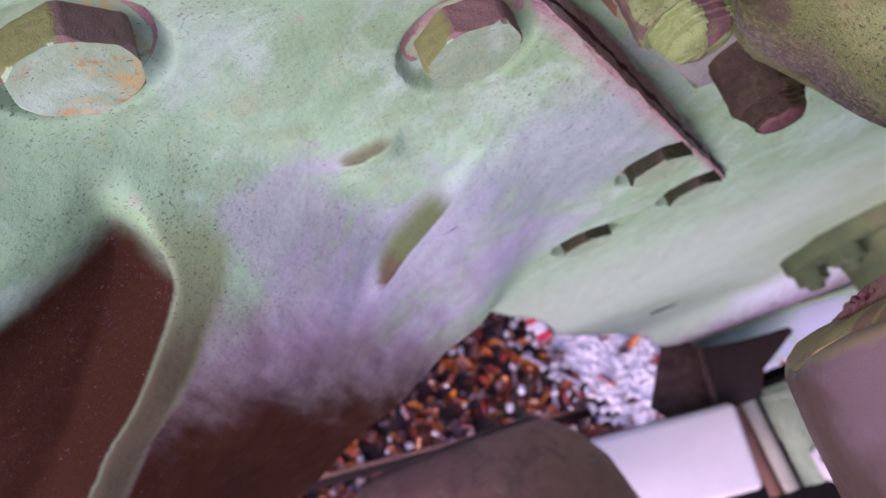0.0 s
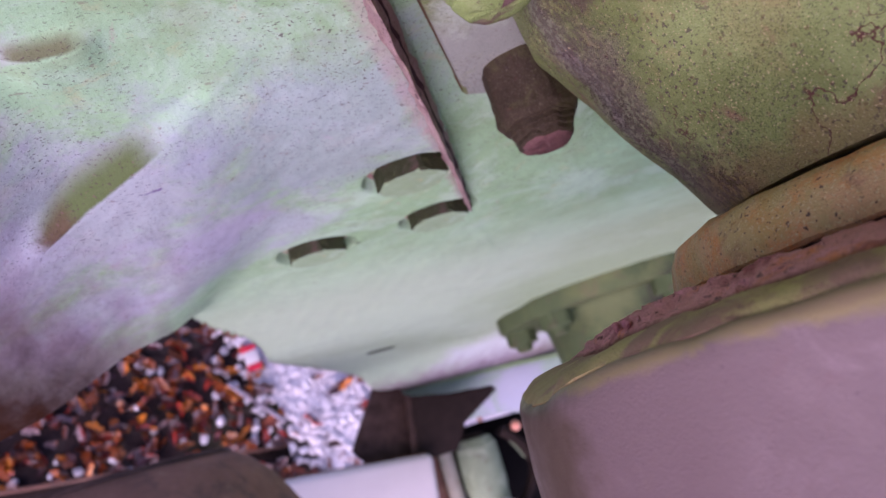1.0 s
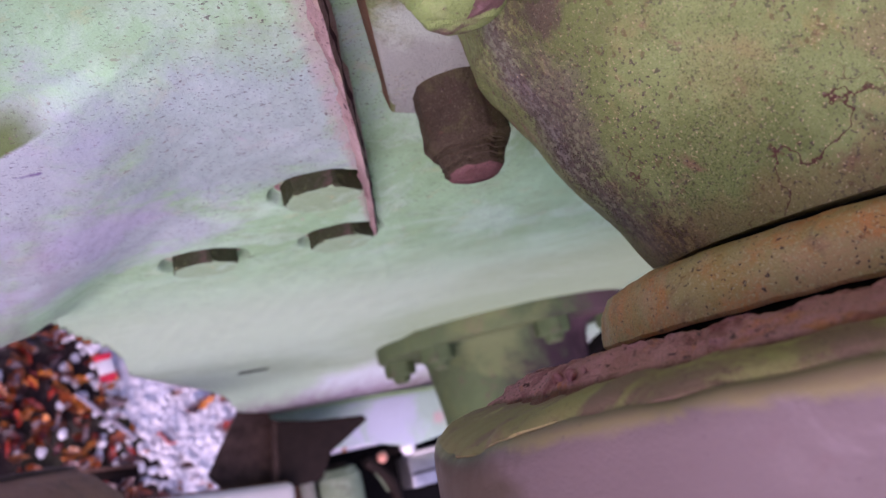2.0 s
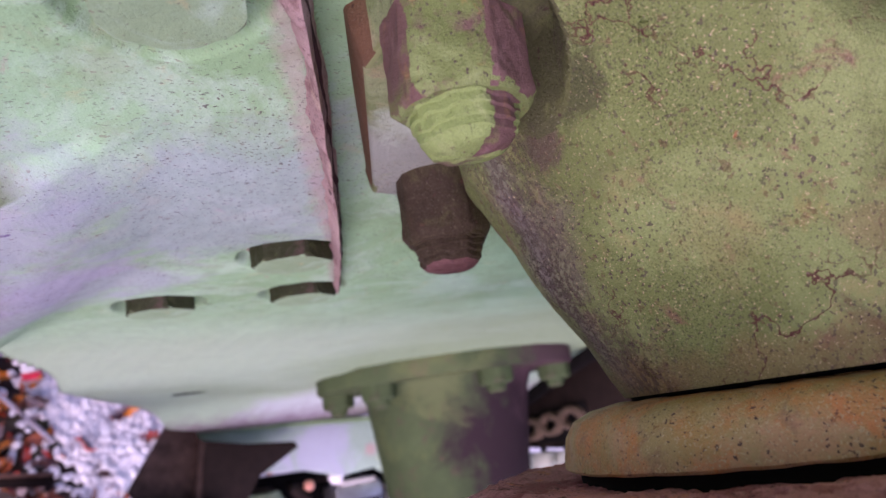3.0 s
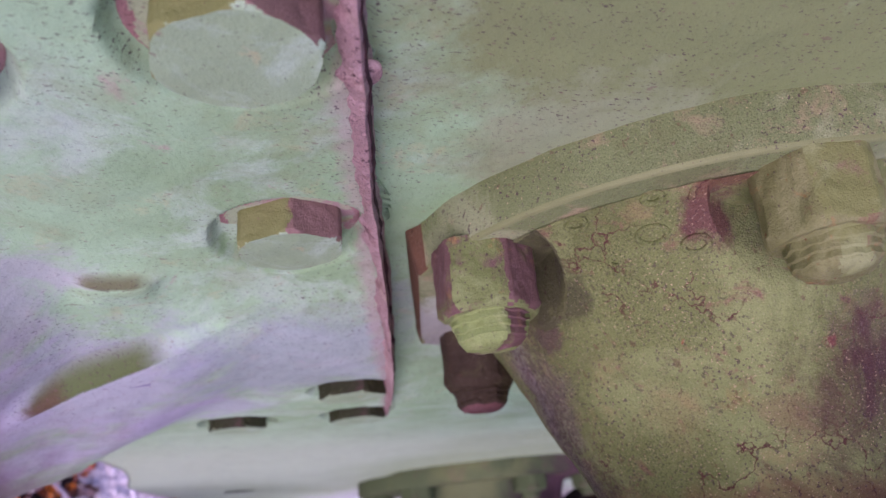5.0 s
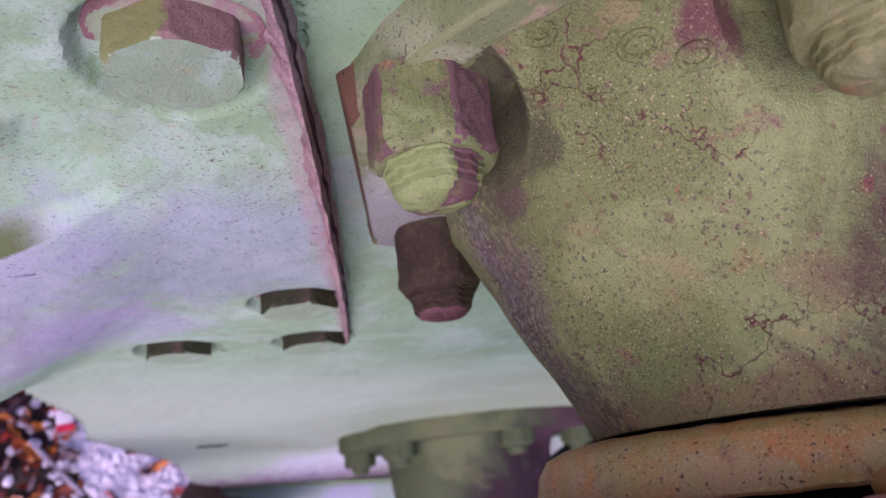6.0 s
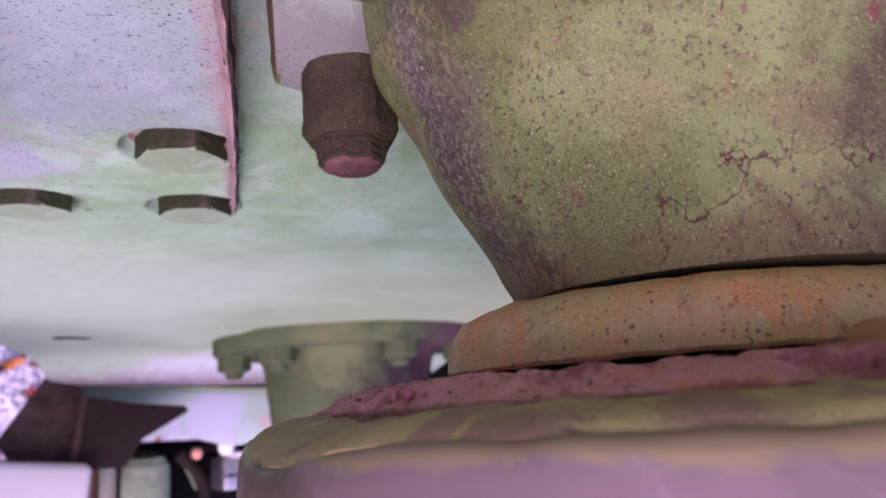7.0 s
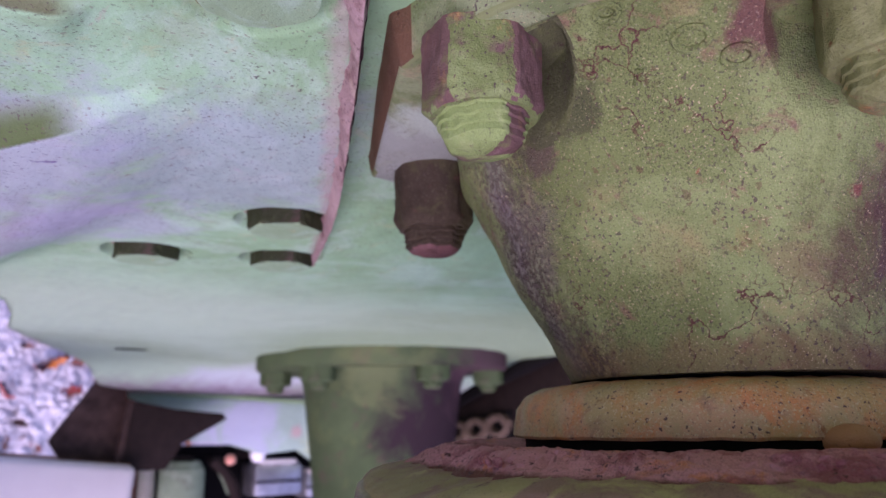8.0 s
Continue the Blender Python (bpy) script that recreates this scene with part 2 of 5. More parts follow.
    for start, end, radius, colour, strength in pits:   # crowded pits and chips along a line
        holes = tex_noise(nt, along_shift(nt, co, 0.07), 820, 6, 0.7, 0.3)
        amount = value_math(nt, "MULTIPLY", streak(nt, raw, start, end, radius, strength), ramp(nt, holes, ((0.47, (0, 0, 0)), (0.54, (1, 1, 1)))))
        col = mix(nt, amount, col, colour)
        n0 = bump(nt, amount, 0.5, -0.0005, n0)
    if sand:   # fine gritty grain
        grit = tex_noise(nt, co, 3300, 2.5, 0.7)
        where = ramp(nt, tex_noise(nt, co, 26, 4, 0.6), ((0.40, (0.18 * sand,) * 3), (0.60, (sand,) * 3)))
        col = mix(nt, where, col, mix(nt, 1.0, col, ramp(nt, grit, ((0.34, (0.30,) * 3), (0.48, (0.97,) * 3), (0.66, (1.0,) * 3))), "MULTIPLY"))
        pale = ramp(nt, tex_noise(nt, along_shift(nt, co, 0.17), 2600, 2, 0.6), ((0.60, (0, 0, 0)), (0.70, (0.35 * sand,) * 3)))
        col = mix(nt, pale, col, mix(nt, 0.5, col, (0.58, 0.57, 0.42)))
        n0 = bump(nt, grit, 0.5 * sand, 0.0006, n0)
    nt.links.new(col, bsdf.inputs["Base Color"])
    r = ramp(nt, mid, ((0.3, (rough + 0.12,) * 3), (0.7, (rough - 0.1,) * 3)))
    nt.links.new(r, bsdf.inputs["Roughness"])
    bsdf.inputs["Specular IOR Level"].default_value = gloss
    if mud_shade:   # the dried coat has no sheen
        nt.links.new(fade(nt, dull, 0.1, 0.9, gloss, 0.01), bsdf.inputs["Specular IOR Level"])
    n1 = bump(nt, mid, peel, grain * 2, n0)
    n2 = bump(nt, tex_noise(nt, co, dot_scale * 1.9, 3, 0.6), fine, grain * 0.8, n1)
    n2 = bump(nt, speck, 0.4, grain * 0.6, n2)
    nt.links.new(n2, bsdf.inputs["Normal"])
    return m


def plain(name, colour, rough, metal=0.0, vary=0.25, scale=90.0, relief=0.0003):
    m, nt, bsdf, co = material(name)
    n = tex_noise(nt, co, scale, 6, 0.65)
    col = mix(nt, ramp(nt, n, ((0.3, (0, 0, 0)), (0.7, (1, 1, 1)))), tuple(v * (1 - vary) for v in colour), tuple(min(1, v * (1 + vary)) for v in colour))
    nt.links.new(col, bsdf.inputs["Base Color"])
    bsdf.inputs["Roughness"].default_value, bsdf.inputs["Metallic"].default_value = rough, metal
    bsdf.inputs["Specular IOR Level"].default_value = 0.5 if rough < 0.5 else 0.15
    nt.links.new(bump(nt, n, 0.5, relief), bsdf.inputs["Normal"])
    return m


FADED = (0.42, 0.565, 0.395)
# the muddy brown is darker to hold the lack of light in the hollow
LILAC, MUD_SHADE = (0.41, 0.425, 0.53), (0.040, 0.0155, 0.0085)
OCHRE, SAGE, ROSE = (0.52, 0.46, 0.24), (0.43, 0.63, 0.48), (0.46, 0.27, 0.29)
PAINT = worn_paint("mint_green_paint", (0.335, 0.60, 0.355), (0.235, 0.43, 0.215), (0.34, 0.17, 0.18), 1.02, 0.30, grain=0.0007, flecks=0.5, calm=0.30, dash=1.4, fine=0.14, dot_scale=1750, mud_shade=True, tints=(
    (38, 0.50, SAGE, 0.6), (85, 0.57, OCHRE, 0.35), (120, 0.62, ROSE, 0.55), (26, 0.58, (0.44, 0.49, 0.54), 0.2), (55, 0.53, (0.24, 0.36, 0.19), 0.45)), patches=(
    # first two: olive tone on the upper plate, darkened for the lesser light there
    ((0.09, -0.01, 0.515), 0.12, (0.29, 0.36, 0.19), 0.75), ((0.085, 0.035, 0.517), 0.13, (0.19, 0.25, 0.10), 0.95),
    ((-0.005, 0.205, 0.50), 0.045, LILAC, 0.70), ((0.02, 0.25, 0.50), 0.05, LILAC, 0.65), ((-0.035, 0.185, 0.495), 0.03, (0.44, 0.40, 0.50), 0.6), ((0.045, 0.20, 0.504), 0.05, (0.33, 0.40, 0.46), 0.65), ((0.062, 0.10, 0.518), 0.03, (0.26, 0.34, 0.19), 0.8), ((-0.026, 0.160, 0.503), 0.024, (0.42, 0.41, 0.48), 0.6), ((-0.033, 0.205, 0.484), 0.034, (0.42, 0.43, 0.54), 0.55), ((-0.018, 0.25, 0.486), 0.036, (0.42, 0.42, 0.54), 0.55), ((0.022, 0.235, 0.497), 0.022, (0.42, 0.40, 0.54), 0.55),
    # second one: greener paint that takes in the shade by the lower rotor
    ((0.30, 0.78, 0.49), 0.12, (0.58, 0.62, 0.68), 0.7), ((0.37, 0.50, 0.5), 0.32, (0.28, 0.40, 0.22), 0.8)), streaks=(
    ((-0.0005, 0.053, 0.513), (0.0388, 0.137, 0.5125), 0.0042, (0.38, 0.28, 0.28), 0.5), ((0.0388, 0.137, 0.5125), (0.0725, 0.203, 0.502), 0.0036, (0.38, 0.27, 0.27), 0.55), ((0.0725, 0.203, 0.502), (0.1050, 0.2735, 0.501), 0.0028, (0.38, 0.26, 0.26), 0.55),
    ((0.0033, 0.1985, 0.4965), (0.0095, 0.1975, 0.4965), 0.0007, (0.16, 0.12, 0.24), 0.95), ((0.0055, 0.1640, 0.506), (0.0085, 0.1685, 0.5055), 0.0009, (0.22, 0.17, 0.40), 0.85),
    ((-0.0105, 0.2005, 0.497), (-0.0065, 0.1985, 0.497), 0.0009, (0.20, 0.06, 0.06), 0.8), ((0.0215, 0.303, 0.5), (0.0245, 0.299, 0.5), 0.0007, (0.05, 0.035, 0.03), 0.95), ((0.0660, 0.2925, 0.501), (0.0690, 0.2900, 0.501), 0.0009, (0.03, 0.03, 0.02), 1.0)), bands=(
    # flank of the lobe: algae green, darkened for its turn away from the light
    ((-0.0131, 0.2046, 0), (0.80, -0.60), 0.033, 0.0066, 0.0006, (0.080, 0.125, 0.038), 1.0), ((-0.0147, 0.2058, 0), (0.80, -0.60), 0.009, 0.0046, 0.0004, (0.095, 0.060, 0.030), 0.9), ((-0.0092, 0.1602, 0), (0.98, -0.18), 0.0125, 0.0030, 0.0005, (0.120, 0.135, 0.060), 0.95)), sand=0.22)
PAINT_PLAIN = worn_paint("pale_mint_paint", (0.44, 0.60, 0.50), (0.34, 0.48, 0.36), (0.30, 0.14, 0.15), 0.6, 0.3, patches=(((0.33, 0.0, 0.45), 0.06, (0.50, 0.50, 0.64), 0.7), ((0.425, 0.0, 0.43), 0.03, (0.46, 0.52, 0.24), 0.8), ((0.395, 0.0, 0.437), 0.012, (0.55, 0.33, 0.30), 0.7)))
PAINT_BOLT = worn_paint("bolt_paint", (0.31, 0.50, 0.31), (0.26, 0.41, 0.23), (0.36, 0.18, 0.17), 0.7, 0.45, offset=0.37, tints=((150, 0.60, OCHRE, 0.5), (60, 0.5, SAGE, 0.5)), sand=0.3)
PAINT_WASHER = worn_paint("washer_paint", (0.35, 0.52, 0.32), (0.33, 0.40, 0.22), (0.42, 0.22, 0.24), 0.7, 0.9, offset=0.77, tints=((110, 0.48, (0.38, 0.22, 0.235), 0.8), (140, 0.54, (0.34, 0.33, 0.14), 0.7)), sand=0.4)
STAINED_BOLT = worn_paint("rust_stained_bolt_paint", (0.32, 0.51, 0.32), (0.27, 0.42, 0.24), (0.42, 0.17, 0.06), 0.5, 0.75, offset=0.12, tints=((60, 0.5, SAGE, 0.5), (120, 0.53, (0.50, 0.33, 0.10), 0.7), (150, 0.58, (0.40, 0.17, 0.03), 0.85)))
PAINT_NUT = worn_paint("lime_nut_paint", (0.22, 0.295, 0.105), (0.155, 0.21, 0.068), (0.22, 0.10, 0.11), 0.9, 0.55, grain=0.0008, offset=0.61, tints=((115, 0.52, (0.15, 0.08, 0.08), 0.9), (70, 0.50, (0.28, 0.37, 0.15), 0.6), (170, 0.57, (0.36, 0.22, 0.08), 0.7)), sand=0.7)
PAINT_CONE = worn_paint("olive_green_paint", (0.205, 0.270, 0.090), (0.140, 0.183, 0.057), (0.26, 0.12, 0.085), 1.20, 0.40, 0.5, 0.0022, 0.21, dot_scale=1350, levels=((0.4595, -0.007, (0.28, 0.16, 0.08), 0.45),), streaks=(
    ((-0.0195, -0.0330, 0.4735), (-0.0205, -0.0312, 0.4700), 0.0006, (0.13, 0.04, 0.035), 0.9), ((-0.0205, -0.0312, 0.4700), (-0.0245, -0.0280, 0.4685), 0.0006, (0.13, 0.04, 0.035), 0.9),
    ((-0.0300, -0.0235, 0.4730), (-0.0305, -0.0210, 0.4680), 0.0005, (0.13, 0.04, 0.035), 0.9), ((-0.0365, -0.0255, 0.4868), (-0.0372, -0.0250, 0.4838), 0.0004, (0.30, 0.10, 0.05), 0.9), ((-0.0510, 0.0100, 0.5000), (-0.0350, 0.0160, 0.4770), 0.0055, (0.22, 0.19, 0.20), 0.6), ((-0.0350, 0.0160, 0.4770), (-0.0305, 0.0110, 0.4570), 0.0050, (0.23, 0.17, 0.18), 0.6)), cracks=1.0, grains=1.2, peel=0.15, flecks=0.6, tints=(
    (26, 0.46, (0.275, 0.360, 0.135), 0.75), (75, 0.56, (0.36, 0.29, 0.13), 0.45), (55, 0.53, (0.15, 0.17, 0.07), 0.6), (140, 0.57, (0.24, 0.12, 0.09), 0.75)), patches=(
    # recesses by the two nuts: maroon and olive with their shade in the tone
    ((-0.0405, -0.0420, 0.5035), 0.0095, (0.15, 0.072, 0.058), 0.95), ((-0.0430, -0.0490, 0.5070), 0.0090, (0.20, 0.10, 0.06), 0.85), ((-0.0505, -0.0100, 0.4975), 0.010, (0.085, 0.10, 0.040), 0.95), ((-0.0480, -0.0010, 0.4930), 0.007, (0.10, 0.075, 0.055), 0.85),
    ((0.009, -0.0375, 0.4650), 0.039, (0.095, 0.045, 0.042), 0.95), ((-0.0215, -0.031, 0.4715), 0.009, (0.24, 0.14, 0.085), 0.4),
    ((-0.0163, -0.0398, 0.4825), 0.0020, (0.20, 0.065, 0.055), 0.9), ((-0.028, -0.027, 0.475), 0.004, (0.40, 0.26, 0.10), 0.3), ((-0.0345, 0.0095, 0.467), 0.004, (0.36, 0.22, 0.18), 0.4), ((-0.042, 0.012, 0.480), 0.016, (0.22, 0.17, 0.17), 0.5), ((-0.034, -0.018, 0.474), 0.010, (0.33, 0.24, 0.11), 0.2), ((-0.025, 0.004, 0.457), 0.012, (0.32, 0.17, 0.08), 0.5)), sand=1.0, pits=(
    ((-0.0530, 0.0100, 0.4980), (-0.0330, 0.0180, 0.4740), 0.016, (0.095, 0.066, 0.055), 0.75), ((-0.0350, 0.0160, 0.4760), (-0.0290, 0.0040, 0.4580), 0.013, (0.105, 0.062, 0.052), 0.7), ((-0.0290, 0.0020, 0.4620), (-0.0060, -0.0300, 0.4620), 0.007, (0.12, 0.060, 0.048), 0.6)))
PAINT_FLANGE = worn_paint("flange_paint", (0.20, 0.275, 0.115), (0.14, 0.19, 0.072), (0.26, 0.12, 0.09), 1.0, 0.4, 0.5, 0.0008, 0.33, dot_scale=1350, grains=0.5, peel=0.2, flecks=0.6, tints=(
    (40, 0.48, (0.33, 0.40, 0.22), 0.6), (90, 0.55, (0.38, 0.30, 0.18), 0.6), (60, 0.54, (0.15, 0.17, 0.07), 0.5)), patches=(((-0.036, 0.045, 0.508), 0.040, (0.33, 0.37, 0.33), 0.9), ((-0.05, 0.026, 0.508), 0.014, (0.42, 0.52, 0.42), 0.9)), sand=0.7)
LIME = worn_paint("lime_thread_paint", (0.25, 0.355, 0.12), (0.19, 0.27, 0.085), (0.22, 0.10, 0.10), 0.8, 0.5, grain=0.0008, offset=0.9, tints=((110, 0.56, (0.15, 0.08, 0.08), 0.85), (90, 0.54, (0.36, 0.44, 0.20), 0.6)), sand=0.5)
TAN_NUT = worn_paint("tan_nut_paint", (0.215, 0.25, 0.095), (0.15, 0.165, 0.062), (0.30, 0.13, 0.05), 0.8, 0.6, grain=0.0008, offset=1.4, tints=((115, 0.52, (0.19, 0.10, 0.06), 0.85), (70, 0.50, (0.28, 0.31, 0.14), 0.6), (150, 0.58, (0.40, 0.19, 0.07), 0.75)), sand=0.5)
EDGE_WEAR = worn_paint("worn_edge", (0.25, 0.30, 0.135), (0.17, 0.21, 0.085), (0.3, 0.15, 0.12), 0.6, 0.5, offset=0.4)
BROWN_NUT = worn_paint("brown_primer", (0.078, 0.060, 0.034), (0.050, 0.036, 0.023), (0.13, 0.125, 0.05), 0.7, 0.75, 0.65, 0.0009, offset=0.5, tints=((90, 0.50, (0.085, 0.080, 0.035), 0.8), (150, 0.58, (0.17, 0.06, 0.055), 0.7)), sand=0.8)
BROKEN = worn_paint("broken_tip", (0.34, 0.17, 0.17), (0.13, 0.065, 0.06), (0.12, 0.06, 0.06), 0.9, 0.6, 0.6, 0.0009, offset=0.2, sand=0.8)
RING = worn_paint("rusty_ring", (0.70, 0.43, 0.24), (0.58, 0.34, 0.185), (0.46, 0.14, 0.05), 0.95, 0.45, 0.45, 0.0008, 0.9, grains=2.0, dot_scale=1400, flecks=0.5, tints=((90, 0.45, (0.70, 0.26, 0.08), 0.75), (45, 0.48, (0.42, 0.37, 0.15), 0.65), (150, 0.56, (0.30, 0.15, 0.11), 0.5)), sand=0.6)
# patches darken the drum's left side: brown stain and lesser light together
DRUM = worn_paint("worn_drum", (0.255, 0.184, 0.192), (0.185, 0.134, 0.138), (0.20, 0.09, 0.08), 0.1, 0.1, 0.42, 0.0002, 1.3, peel=0.2, gloss=0.25, levels=((0.4342, 0.0030, (0.27, 0.225, 0.10), 0.9), (0.4350, 0.002, (0.17, 0.09, 0.10), 0.4)), tints=(
    (30, 0.50, (0.20, 0.145, 0.13), 0.6), (95, 0.53, (0.34, 0.255, 0.28), 0.6), (160, 0.58, (0.22, 0.14, 0.145), 0.55), (70, 0.60, (0.26, 0.20, 0.11), 0.5)), patches=(((-0.070, -0.005, 0.410), 0.08, (0.165, 0.115, 0.120), 0.7), ((-0.0685, 0.026, 0.420), 0.052, (0.095, 0.068, 0.050), 0.92), ((-0.055, 0.045, 0.42), 0.034, (0.085, 0.058, 0.045), 0.95)))
DRUM_RIM = worn_paint("mossy_rim", (0.48, 0.41, 0.18), (0.34, 0.26, 0.13), (0.24, 0.10, 0.10), 0.6, 0.8, 0.6, 0.0008, 1.7, tints=((80, 0.46, (0.30, 0.16, 0.14), 0.88), (140, 0.56, (0.52, 0.45, 0.2), 0.7)), sand=0.7)
RUSTY = worn_paint("rust", (0.74, 0.33, 0.35), (0.54, 0.22, 0.24), (0.16, 0.05, 0.06), 1.0, 0.6, 0.7, 0.0012, 2.1, dot_scale=900, tints=((110, 0.55, (0.66, 0.22, 0.08), 0.75), (70, 0.50, (0.30, 0.08, 0.10), 0.85), (210, 0.58, (0.16, 0.05, 0.055), 0.7)), levels=((0.4392, -0.0012, (0.13, 0.05, 0.03), 0.85),), sand=0.8)
SEAM_RUST = worn_paint("seam_rust", (0.48, 0.36, 0.33), (0.33, 0.22, 0.21), (0.12, 0.06, 0.06), 1.0, 0.7, 0.7, 0.0012, 2.4, dot_scale=900, tints=((120, 0.52, (0.20, 0.10, 0.10), 0.75), (80, 0.57, (0.50, 0.40, 0.30), 0.6)), sand=0.9)
RIVET_RUST = worn_paint("orange_rust", (0.52, 0.26, 0.12), (0.36, 0.17, 0.08), (0.20, 0.08, 0.05), 0.8, 0.5, 0.6, 0.0006, 1.9)
EDGE_RUST = worn_paint("pink_edge_rust", (0.40, 0.235, 0.22), (0.27, 0.145, 0.13), (0.16, 0.07, 0.06), 0.8, 0.6, 0.65, 0.0006, 2.6, tints=((120, 0.52, (0.36, 0.36, 0.24), 0.6),), sand=0.6)
PLATE_RUST = worn_paint("plate_rust", (0.20, 0.115, 0.062), (0.14, 0.078, 0.045), (0.12, 0.05, 0.04), 0.8, 0.5, 0.7, 0.0006, 2.9, sand=0.7)
DARK_OLIVE = worn_paint("dark_olive_flat", (0.050, 0.066, 0.024), (0.030, 0.038, 0.016), (0.2, 0.1, 0.08), 0.8, 0.4, 0.6, 0.0007, offset=1.1, tints=((100, 0.54, (0.10, 0.06, 0.055), 0.8), (150, 0.60, (0.16, 0.19, 0.08), 0.6)), sand=0.4)
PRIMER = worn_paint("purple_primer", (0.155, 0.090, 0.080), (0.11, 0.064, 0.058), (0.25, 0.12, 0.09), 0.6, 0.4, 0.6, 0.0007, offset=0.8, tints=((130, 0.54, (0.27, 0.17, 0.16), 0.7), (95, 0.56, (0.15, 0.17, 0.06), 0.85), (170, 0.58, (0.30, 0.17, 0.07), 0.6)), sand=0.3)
FLAT_OLIVE = worn_paint("olive_bolt_flat", (0.205, 0.245, 0.085), (0.155, 0.175, 0.062), (0.27, 0.14, 0.12), 0.6, 0.4, 0.6, 0.0007, offset=1.6, tints=((60, 0.52, (0.27, 0.33, 0.15), 0.7), (130, 0.58, (0.24, 0.14, 0.11), 0.7)), sand=0.3)
FLAT_BROWN = worn_paint("brown_bolt_flat", (0.245, 0.160, 0.130), (0.185, 0.115, 0.098), (0.34, 0.18, 0.19), 0.6, 0.4, 0.6, 0.0007, offset=0.9, tints=((95, 0.54, (0.25, 0.24, 0.12), 0.8), (70, 0.57, (0.40, 0.24, 0.25), 0.7)), sand=0.3)
# mossy olive darkened for the shade inside the nut recess
MOSSY_SHADE = worn_paint("mossy_shaded_recess", (0.105, 0.115, 0.050), (0.068, 0.074, 0.034), (0.13, 0.07, 0.06), 0.9, 0.5, 0.7, 0.0009, offset=3.1, tints=((120, 0.52, (0.12, 0.14, 0.05), 0.7), (170, 0.56, (0.06, 0.04, 0.035), 0.7)), sand=0.8)
CRACK = plain("purple_dark_crack", (0.055, 0.026, 0.032), 0.8, 0, 0.6, 300)
DARK = plain("dark_grime", (0.022, 0.014, 0.011), 0.8)
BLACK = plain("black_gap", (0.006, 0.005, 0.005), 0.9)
BROWN = worn_paint("brown_rust", (0.25, 0.128, 0.085), (0.16, 0.08, 0.055), (0.10, 0.05, 0.04), 0.7, 0.6, 0.65, 0.0008, 0.3, dot_scale=500, tints=((40, 0.52, (0.10, 0.065, 0.05), 0.7), (90, 0.57, (0.30, 0.20, 0.13), 0.6)))
WHITE = plain("white_plastic", (0.66, 0.62, 0.58), 0.45, 0, 0.06, 20)
STEEL = plain("pale_steel", (0.5, 0.5, 0.5), 0.35, 0.8)


BROWN_DARK = plain("dark_brown_steel", (0.055, 0.032, 0.024), 0.65, 0, 0.5)
# patches: dark purple right side holds its shade, pale one the lit flange underside
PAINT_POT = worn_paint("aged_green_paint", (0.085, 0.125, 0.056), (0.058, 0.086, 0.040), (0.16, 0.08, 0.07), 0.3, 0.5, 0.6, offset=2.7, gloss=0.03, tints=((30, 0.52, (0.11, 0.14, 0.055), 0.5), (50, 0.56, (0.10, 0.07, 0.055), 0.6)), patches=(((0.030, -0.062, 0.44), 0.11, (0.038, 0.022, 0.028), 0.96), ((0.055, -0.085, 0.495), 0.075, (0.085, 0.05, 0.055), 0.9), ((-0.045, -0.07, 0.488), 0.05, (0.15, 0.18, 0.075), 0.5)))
# darker green stands for the soft shade along the end wall's groove
LIP_SHADE = worn_paint("shaded_lip_green", (0.24, 0.36, 0.19), (0.17, 0.27, 0.13), (0.2, 0.12, 0.1), 0.3, 0.3, 0.6, offset=3.7)
GLOSS = plain("glossy_white", (0.85, 0.83, 0.85), 0.08, 0, 0.03, 20, 0.0)
HUB_PAINT = worn_paint("faded_hub_paint", (0.27, 0.36, 0.23), (0.19, 0.26, 0.16), (0.18, 0.10, 0.08), 0.5, 0.5, 0.6, offset=4.1, tints=((60, 0.52, (0.34, 0.42, 0.30), 0.6), (90, 0.57, (0.12, 0.10, 0.07), 0.7)))
POST_PAINT = worn_paint("cream_post_paint", (0.46, 0.45, 0.36), (0.36, 0.35, 0.27), (0.30, 0.14, 0.10), 0.5, 0.6, 0.6, offset=4.6, tints=((70, 0.54, (0.30, 0.36, 0.24), 0.6),))
TAN_STRIP = worn_paint("tan_strip", (0.22, 0.16, 0.11), (0.10, 0.07, 0.05), (0.12, 0.07, 0.05), 0.5, 0.6, 0.6, offset=5.2)
ROLLER = worn_paint("pale_roller_paint", (0.56, 0.60, 0.52), (0.44, 0.48, 0.42), (0.30, 0.14, 0.12), 0.3, 0.4, 0.5, offset=5.6, tints=((40, 0.52, (0.50, 0.50, 0.58), 0.6),))
AMBER = plain("dull_orange", (0.75, 0.33, 0.22), 0.3)
RED = plain("red_wrapper", (0.65, 0.03, 0.05), 0.35)
STEEL_GREY = plain("dry_wood", (0.30, 0.27, 0.29), 0.8)


